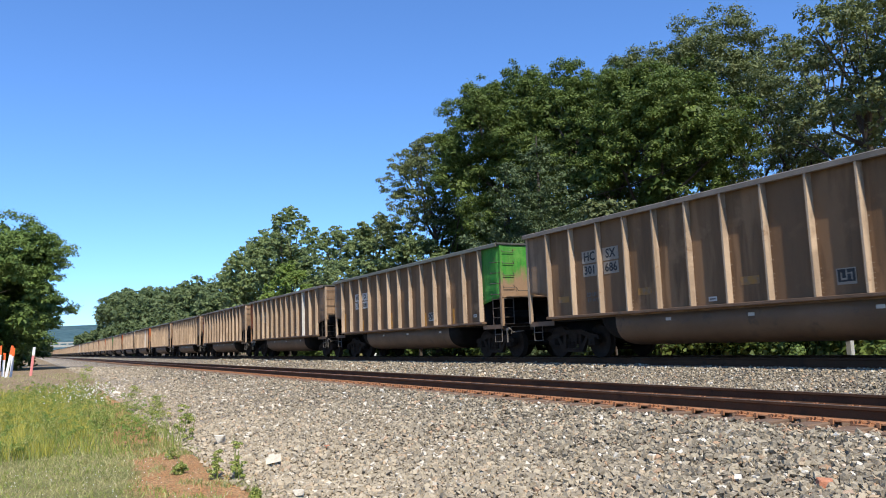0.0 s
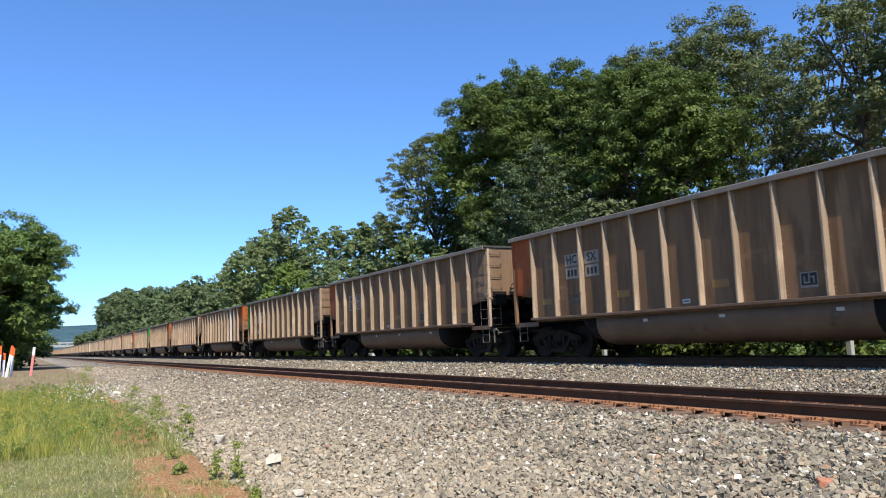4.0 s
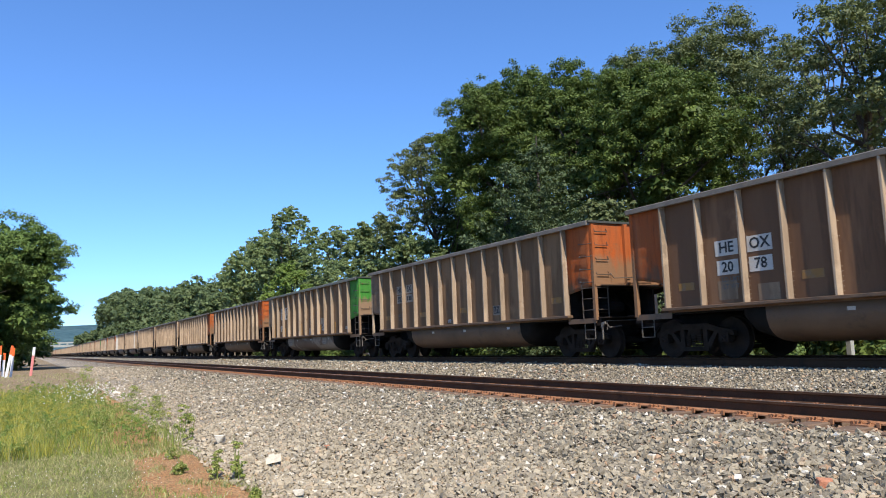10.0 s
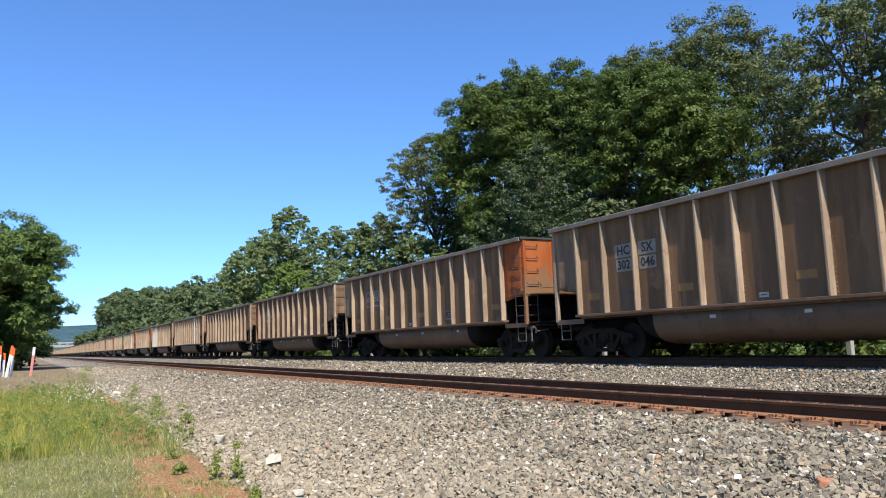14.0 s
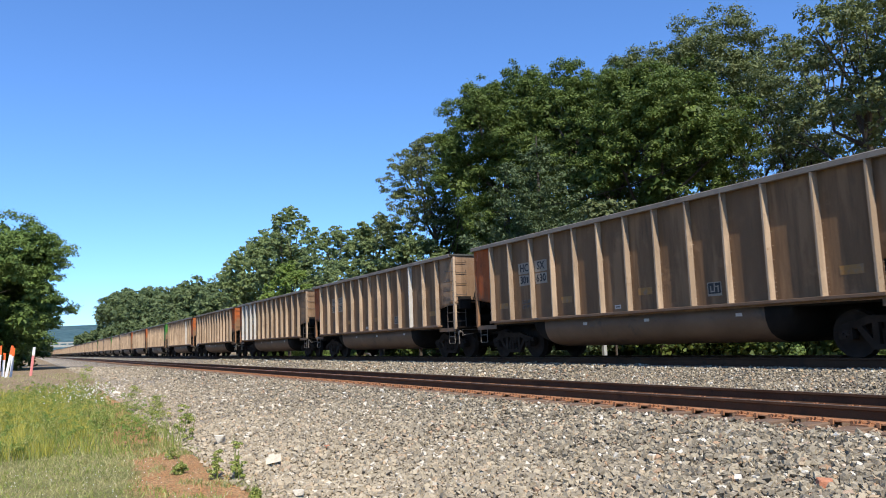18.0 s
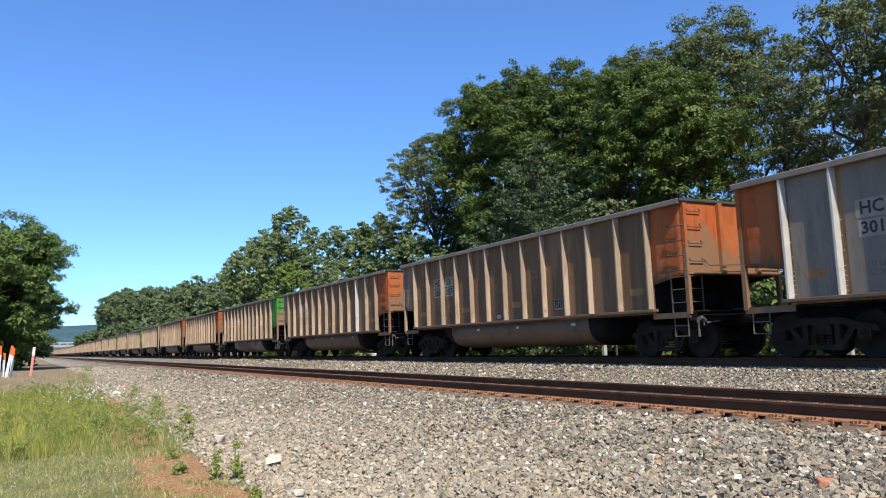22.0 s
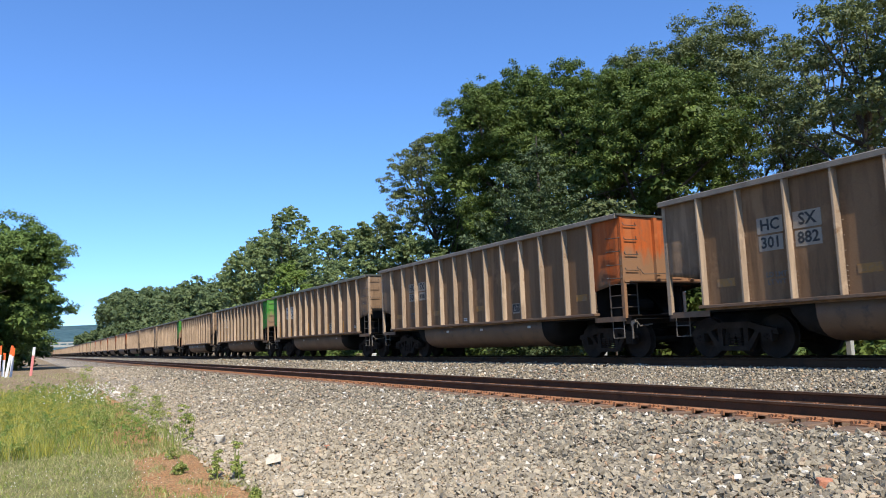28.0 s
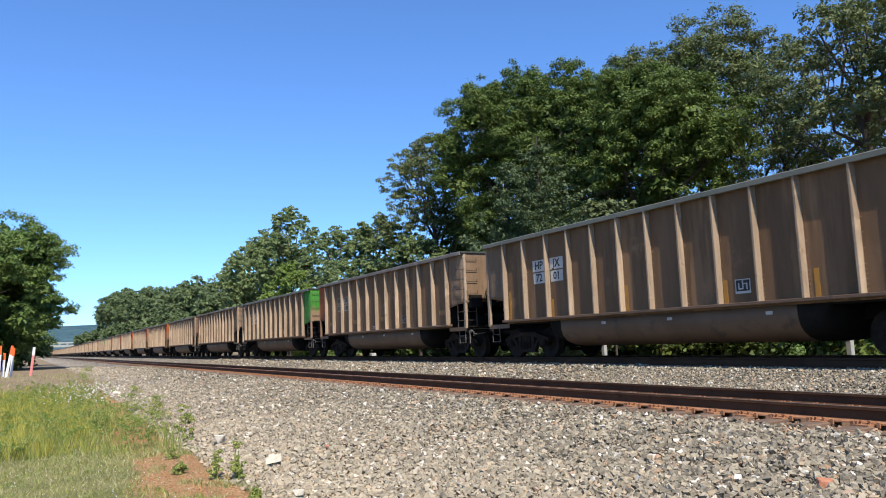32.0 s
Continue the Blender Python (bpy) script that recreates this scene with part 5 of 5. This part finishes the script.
    undergrowth("brush", "dense brush at the foot of the woods", "oak", [(rnd.uniform(36, 48), -6 + 1.0 * k, -0.45, rnd.uniform(2.0, 3.2), rnd.uniform(4.0, 8.0)) for k in range(140)], 44, 52000, 0.36)
    undergrowth("brush", "tall shaded thicket between the oak trunks", "oak", [(rnd.uniform(33, 37.5), 30 + 0.55 * k, -0.45, rnd.uniform(1.6, 2.8), rnd.uniform(5.0, 9.0)) for k in range(64)], 49, 36000, 0.24)
    undergrowth("woods", "dense woods closing the view behind the oaks", "far", [(rnd.uniform(60, 80), -30 + 2.2 * k, -0.45, rnd.uniform(4.0, 6.0), rnd.uniform(6.0, 10.0)) for k in range(110)], 45, 16000, 1.1)
    undergrowth("brush", "dark brush beneath the overhanging tree", "oak", [(rnd.uniform(-12, -1.0), rnd.uniform(60, 74), -0.1, rnd.uniform(0.8, 1.8), rnd.uniform(1.5, 3.5)) for k in range(46)], 43, 16000, 0.2)


# ---- the verge ----


def blades(rng, x, y, height, lean, width):
    """Grass blades as bent strips at the places x, y."""
    n = len(x)
    z = np.array([ground_z(a, b) for a, b in zip(x, y)]) - 0.02
    base = np.stack([x, y, z], axis=1)
    a = rng.uniform(0, math.tau, n)
    side = np.stack([np.cos(a), np.sin(a), np.zeros(n)], axis=1) * width[:, None]
    b = rng.uniform(0, math.tau, n)
    out = np.stack([np.cos(b), np.sin(b), np.zeros(n)], axis=1) * (height * lean * rng.uniform(0.3, 1.0, n))[:, None]
    up = np.stack([np.zeros(n), np.zeros(n), height], axis=1)
    mid = base + up * 0.55 + out * 0.3
    tip = base + up + out
    v = np.stack([base - side, base + side, mid + side * 0.7, mid - side * 0.7, tip], axis=1).reshape(-1, 3)
    k = np.arange(n)[:, None] * 5
    f = np.concatenate([k + np.array([[0, 1, 2]]), k + np.array([[0, 2, 3]]), k + np.array([[3, 2, 4]])])
    return v, f


def meadow(name, label, mat, n, area, height, seed, lean=0.5, width=0.006, keep=None):
    rng = np.random.default_rng(seed)
    x, y = rng.uniform(area[0], area[1], n), rng.uniform(area[2], area[3], n)
    if keep:
        ok = np.array([keep(a, b, rng.random()) for a, b in zip(x, y)])
        x, y = x[ok], y[ok]
    h = rng.uniform(height[0], height[1], len(x)) * np.array([0.8 + 0.75 * noise.noise((a * 1.1, b * 0.6, seed)) + 0.3 * noise.noise((a * 3.1, b * 2.0, seed)) for a, b in zip(x, y)])
    v, f = blades(rng, x, y, h, lean, rng.uniform(0.5, 1.4, len(x)) * width)
    tagged(new(name, soup(name, v, f, mat)), label, "grass", kind="stuff")


def verge_edge(y):
    return 2.3 + 0.35 * noise.noise((0.0, y * 0.35, 9.0))


def bare(x, y):
    """The reddish bare patch beside the ballast."""
    return 1.25 + 0.35 * noise.noise((y * 0.8, 0.0, 5.0)) < x < verge_edge(y) - 0.12 and y < 12.6 + 0.8 * noise.noise((x * 1.3, 0.0, 7.0)) and noise.noise((x * 2.6, y * 1.3, 8.0)) > -0.22


def build_verge():
    inside = lambda x, y, q: x < verge_edge(y) - 0.1 + 0.3 * q and not (bare(x, y) and q > 0.07)
    tall = lambda x, y, q: x < min(verge_edge(y), 2.45 - 0.05 * (y - 14)) + 0.15 * q and not bare(x, y) and not (x > 1.5 and q > 0.55) and 13.4 + 0.9 * noise.noise((x * 0.9, 0.0, 3.0)) < y < 27.2 + 1.2 * noise.noise((x * 0.7, 0.0, 13.0)) and noise.noise((x * 0.6, y * 0.35, 11.0)) + q > 0.1
    meadow("tall_grass", "tall green weeds beside the ballast", GRASS, 34000, (-6.0, 2.7, 13.0, 30.0), (0.16, 0.48), 51, 0.7, 0.006, tall)
    meadow("tall_grass", "yellow-green tall grass on the verge", GRASS_GOLD, 36000, (-8.0, 1.0, 13.6, 32.0), (0.24, 0.50), 52, 0.5, 0.006, tall)
    meadow("short_grass", "short trodden green grass and clover", GRASS, 24000, (-3.5, 2.4, 6.5, 14.5), (0.03, 0.10), 53, 0.9, 0.006, inside)
    meadow("dry_grass", "short dry straw-coloured grass", GRASS_DRY, 46000, (-3.5, 2.4, 6.5, 14.5), (0.03, 0.10), 54, 1.0, 0.005, inside)
    meadow("dry_grass", "thin dry grass by the far edge", GRASS_DRY, 4500, (-9.0, 2.6, 27.0, 46.0), (0.05, 0.16), 55, 0.9, 0.012, None)
    # clover heads and daisies
    rng = np.random.default_rng(56)
    n = 150
    x, y = rng.uniform(-0.6, 1.8, n), rng.uniform(7.5, 12.0, n)
    x2, y2 = rng.normal(1.5, 0.55, 260), rng.uniform(20.0, 26.5, 260)
    z = np.array([ground_z(a, b) for a, b in zip(np.r_[x, x2], np.r_[y, y2])]) + np.r_[rng.uniform(0.05, 0.12, n), rng.uniform(0.35, 0.55, 260)]
    kinds, tris = pebbles()
    v = kinds[rng.integers(0, 24, n + 260)] * (np.r_[np.full(n, 0.010), np.full(260, 0.026)])[:, None, None] + np.stack([np.r_[x, x2], np.r_[y, y2], z], axis=1)[:, None, :]
    tagged(new("clover_flowers", soup("clover_flowers", v.reshape(-1, 3), (tris[None] + (np.arange(n + 260) * 8)[:, None, None]).reshape(-1, 3), PETAL)), "white clover and daisy heads in the grass", "flowers", kind="stuff")
    # leafy herbs among the tall grass, in uneven clumps
    for mat, n, x0, x1, seed in ((GRASS, 190, -4.0, 2.5, 57), (LEAF["young"], 90, -1.0, 2.6, 58), (GRASS_GOLD, 140, -6.0, 1.0, 59)):
        rng = np.random.default_rng(seed)
        cl = []
        while len(cl) < n * 7:
            x, y = rng.uniform(x0, x1), rng.uniform(13.6, 29.0)
            if x > min(verge_edge(y), 2.45 - 0.05 * (y - 14)) or bare(x, y) or noise.noise((x * 0.9, y * 0.4, seed)) < -0.05:
                continue
            h = rng.uniform(0.2, 0.6)
            tilt = rng.normal(0, 0.1, 2)
            cl += [(x + tilt[0] * k + rng.normal(0, 0.04), y + tilt[1] * k + rng.normal(0, 0.05), ground_z(x, y) + h * (0.3 + 0.1 * k), rng.uniform(0.03, 0.07)) for k in range(7)]
        v, f = leafage(rng, np.array(cl), n * 330, 0.015)
        tagged(new("verge_weeds", soup("verge_weeds", v, f, mat)), "leafy green weeds among the tall verge grass", "weeds", kind="stuff")
    # weeds that stand in the stones
    for k, (x, y, r, h) in enumerate(((2.27, 9.55, 0.10, 0.52), (2.08, 9.85, 0.09, 0.34), (2.1, 8.05, 0.09, 0.15), (2.1, 15.6, 0.32, 0.5), (2.56, 15.2, 0.14, 0.52), (2.46, 13.9, 0.14, 0.45), (1.9, 12.2, 0.1, 0.14), (1.75, 10.6, 0.12, 0.12), (2.5, 18.0, 0.3, 0.55), (2.3, 21.0, 0.3, 0.6), (1.9, 33.0, 0.3, 0.75))):
        root = thing("weed", "leafy green weed growing at the ballast edge", "weed", (x, y, ground_z(x, y)), "weeds in the stones")
        rng = np.random.default_rng(70 + k)
        for j in range(4):
            a = rng.uniform(0, math.tau)
            top = (r * 0.8 * math.cos(a), r * 0.8 * math.sin(a), h * rng.uniform(0.7, 1.1))
            part("stem", made(lambda bm: tube(bm, ((0.3 * r * math.cos(a), 0.3 * r * math.sin(a), -0.03), (top[0] * 0.6, top[1] * 0.6, top[2] * 0.6), top), 0.006, 4, 0.002), "stem", GRASS), root)
        cl = np.array([(rng.normal(0, r * 0.5) * (1.1 - 0.6 * q), rng.normal(0, r * 0.5) * (1.1 - 0.6 * q), h * q, r * 0.36) for q in rng.uniform(0.1, 1.05, 18)])
        v, f = leafage(rng, cl, 1500, 0.016)
        part("foliage", soup("foliage", v, f, GRASS), root)


def marker(x, y, h, tilt, group, red=False):
    root = thing("marker_post", "leaning red marker post with a white top" if red else "white plastic marker post with an orange top", "marker post", pose(x, y, ground_z(x, y) - 0.05, 0, tilt, 0), group)
    shaft = lambda z0, z1: (lambda bm: prism(bm, ((-0.06, -0.018), (0.0, -0.035), (0.06, -0.018), (0.06, 0.012), (0.0, 0.0), (-0.06, 0.012)), "z", z0, z1))
    part("shaft", made(shaft(0.0, h * 0.72), "shaft", POST_RED if red else POST_WHITE), root)
    part("cap", made(shaft(h * 0.72, h), "cap", POST_WHITE if red else POST_ORANGE), root, "white top" if red else "orange top")


def rock(name, label, at, size, seed, mat, group=""):
    kinds, tris = pebbles()
    bm = bmesh.new()
    vs = [bm.verts.new(Vector(v * size)) for v in kinds[seed % 24]]
    for t in tris:
        bm.faces.new([vs[i] for i in t])
    bmesh.ops.bevel(bm, geom=bm.edges[:], offset=size * 0.05, segments=1, affect="EDGES")
    ob = new(name, solid(name, bm, mat))
    ob.matrix_basis = pose(*at, 0, 0, seed * 47)
    tagged(ob, label, "stone", group)


def build_details():
    for x, y, h, tilt in ((-1.42, 43.6, 1.62, 2), (-1.26, 44.0, 1.25, 3), (-1.10, 43.4, 1.62, 9), (-0.90, 43.9, 1.5, 4), (-1.70, 43.3, 1.5, -2), (-0.02, 43.6, 1.5, 5)):
        marker(x, y, h, tilt, "marker posts by the crossing", x > -0.1)
    rock("brick_piece", "broken red brick lying on the ballast", (5.73, 4.06, -0.37), 0.15, 3, BRICK)
    block = bmesh.new()
    prism(block, ((-0.14, -0.06), (0.13, -0.07), (0.14, 0.05), (0.03, 0.055), (0.02, 0.09), (-0.06, 0.085), (-0.07, 0.045), (-0.13, 0.04)), "y", -0.09, 0.09)
    bmesh.ops.scale(block, vec=(0.68, 0.68, 0.68), verts=block.verts)
    pale = new("pale_stone", solid("pale_stone", block, CONCRETE, 0.008))
    pale.matrix_basis = pose(2.83, 9.95, -0.56, -14, -12, -18)
    tagged(pale, "large pale broken block among the ballast", "stone")
    rock("brick_piece", "small orange brick piece on the ballast", (3.77, 10.5, -0.55), 0.085, 6, BRICK)
    rock("pale_stone", "pale stone at the ballast edge", (2.45, 27.0, -0.45), 0.2, 7, CONCRETE)
    rock("pale_stone", "flat pale stone at the ballast edge", (2.81, 13.0, -0.60), 0.2, 9, CONCRETE)
    rock("pale_stone", "pale stone beside the bare dirt", (2.47, 7.75, -0.60), 0.11, 11, CONCRETE)
    rock("pale_stone", "pale stone on the ballast slope", (4.46, 20.2, -0.46), 0.17, 4, CONCRETE)
    rock("pale_stone", "pale stone on the ballast slope", (5.1, 19.9, -0.40), 0.16, 8, CONCRETE)
    box_thing = thing("trackside_box", "low olive trackside box with a white cap", "equipment box", (17.7, 43.0, ground_z(17.7, 43.0)))
    part("housing", made(lambda bm: box(bm, -0.2, 0.2, -0.3, 0.3, 0.0, 0.52), "housing", OLIVE, 0.02), box_thing)
    part("rod", made(lambda bm: box(bm, -0.04, 0.04, -1.9, -0.3, 0.44, 0.54), "rod", GRAB_PALE, 0.01), box_thing, "pale operating rod")
    part("cap", made(lambda bm: (box(bm, -0.14, 0.14, -2.0, -1.62, 0.0, 0.46), box(bm, -0.17, 0.17, -2.03, -1.59, 0.46, 0.5)), "cap", POST_WHITE, 0.01), box_thing, "white painted end box")
    rnd = random.Random(12)
    for k in range(26):
        x, y = rnd.uniform(2.7, 7.4), rnd.uniform(5.0, 24.0)
        rock("white_stone", "white quartz stone on the ballast", (x, y, ground_z(x, y) + 0.02), rnd.uniform(0.08, 0.14), k, CONCRETE, "white stones on the ballast")
    # pale posts behind the far track
    for x, y, h in ((18.3, 11.9, 0.9), (18.3, 21.3, 0.92)):
        root = thing("trackside_post", "short pale post behind the far track", "post", (x, y, ground_z(x, y) - 0.02), "trackside posts")
        part("shaft", made(lambda bm: box(bm, -0.07, 0.07, -0.07, 0.07, 0.0, h), "shaft", BRIDGE, 0.01), root)
        part("cap", made(lambda bm: box(bm, -0.085, 0.085, -0.085, 0.085, h, h + 0.03), "cap", PLACARD_GREY, 0.008), root)
    # the road bridge far down the line
    bridge = thing("road_bridge", "pale concrete road bridge far down the line", "bridge", (0, 600, 0))
    part("deck", made(lambda bm: box(bm, -60, 90, -5, 5, 6.4, 7.9), "deck", BRIDGE), bridge)
    part("parapet", made(lambda bm: box(bm, -60, 90, -5.2, -4.9, 8.9, 9.9), "parapet", BRIDGE), bridge)
    for k in range(30):
        part("baluster", made(lambda bm: box(bm, -0.6, 0.6, -5.15, -4.95, 7.9, 8.9), "baluster", BRIDGE), bridge, at=(-58 + 5 * k, 0, 0))
    for x in (-30, -12, 24, 45):
        part("pier", made(lambda bm: box(bm, -0.8, 0.8, -4, 4, -1, 6.4), "pier", BRIDGE), bridge, at=(x, 0, 0))
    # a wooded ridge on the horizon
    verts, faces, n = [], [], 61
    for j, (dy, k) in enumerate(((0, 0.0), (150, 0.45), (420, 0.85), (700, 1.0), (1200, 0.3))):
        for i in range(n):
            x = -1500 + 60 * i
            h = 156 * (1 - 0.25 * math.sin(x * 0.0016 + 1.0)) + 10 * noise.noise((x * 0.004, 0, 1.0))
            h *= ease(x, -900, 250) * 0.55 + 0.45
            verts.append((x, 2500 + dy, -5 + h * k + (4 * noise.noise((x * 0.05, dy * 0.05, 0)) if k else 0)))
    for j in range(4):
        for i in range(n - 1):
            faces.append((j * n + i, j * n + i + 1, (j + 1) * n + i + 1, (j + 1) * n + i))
    tagged(new("backdrop", sheet("backdrop", verts, faces, HILL, True)), "wooded ridge on the horizon, haze in its blue-green colour", "ridge", kind="structure")
    # a wire sagging between poles hidden in the trees
    pts = [(21.5, 28.6 - 9.4 * k / 12, 7.20 + 0.10 * k / 12 - 0.25 * math.sin(math.pi * k / 12)) for k in range(13)]
    wire = thing("overhead_wire", "thin black wire strung before the oaks", "wire")
    part("cable", made(lambda bm: tube(bm, pts, 0.016, 5), "cable", BLACKENED), wire)


build_ground()
build_ballast()
build_track(NEAR_X, 0.0, "empty near track with rusty rails on wooden ties", True)
build_track(TRAIN_X, TRAIN_Z, "far track under the train, rusty rails", False)
TRAIN = build_train()
build_trees()
build_details()
build_verge()
strew("ballast_stones", "loose grey crushed stones with white and rusty ones", [
    (2.0, 7.55, 2.5, 9.0, 860, 0.025, 0.073), (2.0, 7.55, 9.0, 16.0, 460, 0.027, 0.074), (2.0, 7.6, 16.0, 30.0, 125, 0.034, 0.08), (2.0, 7.8, 30.0, 62.0, 22, 0.06, 0.11),
    (8.35, 9.55, 2.5, 14.0, 150, 0.035, 0.08), (9.85, 13.6, 2.5, 14.0, 400, 0.024, 0.058), (9.85, 13.6, 14.0, 34.0, 110, 0.04, 0.09), (9.85, 13.6, 34.0, 60.0, 20, 0.06, 0.12)], 61)
strew("ballast_stones", "rust-stained stones lying between the tie ends", [(7.58, 8.16, 2.5, 16.0, 260, 0.025, 0.06), (7.58, 8.16, 16.0, 30.0, 110, 0.03, 0.065)], 62, STONE_RUSTY, 0.02)
strew("ballast_stones", "loose grey stones lying over the tie ends", [(7.35, 7.68, 2.5, 16.0, 220, 0.03, 0.07), (7.35, 7.72, 16.0, 30.0, 90, 0.035, 0.075)], 63, STONE, 0.05)


def facing(idx):
    return CARS[idx][1] if idx in CARS else "near"


def motions():
    """The train rolls towards the camera along the far track."""
    times = [0.5 * k for k in range(65)]
    for idx, car in TRAIN.items():
        rows = []
        for t in times:
            p, a = along(TRAIN_X, FIRST + CAR * idx - travel(t) + HALF)
            rows.append((t, Matrix.Translation((p.x, p.y, TRAIN_Z)) @ pose(0, 0, 0, 0, 0, math.degrees(a) + (180 if facing(idx) == "far" else 0))))
        walk(car, rows)
    # the wheels turn as the car rolls; alike wheelsets of cars that face the same way share their keys
    keys = {}
    for idx, car in TRAIN.items():
        back_to_front = facing(idx) == "far"
        for truck in car.children:
            if not truck.name.startswith("truck"):
                continue
            for ob in truck.children:
                if not ob.name.startswith("wheelset"):
                    continue
                key = (back_to_front, ob.location.y > 0)
                if key not in keys:
                    place = ob.location.copy()
                    turn = 1 if not back_to_front else -1
                    walk(ob, [(k / FPS, Matrix.Translation(place) @ pose(0, 0, 0, turn * math.degrees(travel(k / FPS) / 0.457))) for k in range(32 * FPS + 1)])
                    keys[key] = ob
                else:
                    ob.rotation_mode = "QUATERNION"
                    data = ob.animation_data_create()
                    data.action = keys[key].animation_data.action
                    data.action_slot = keys[key].animation_data.action_slot


motions()
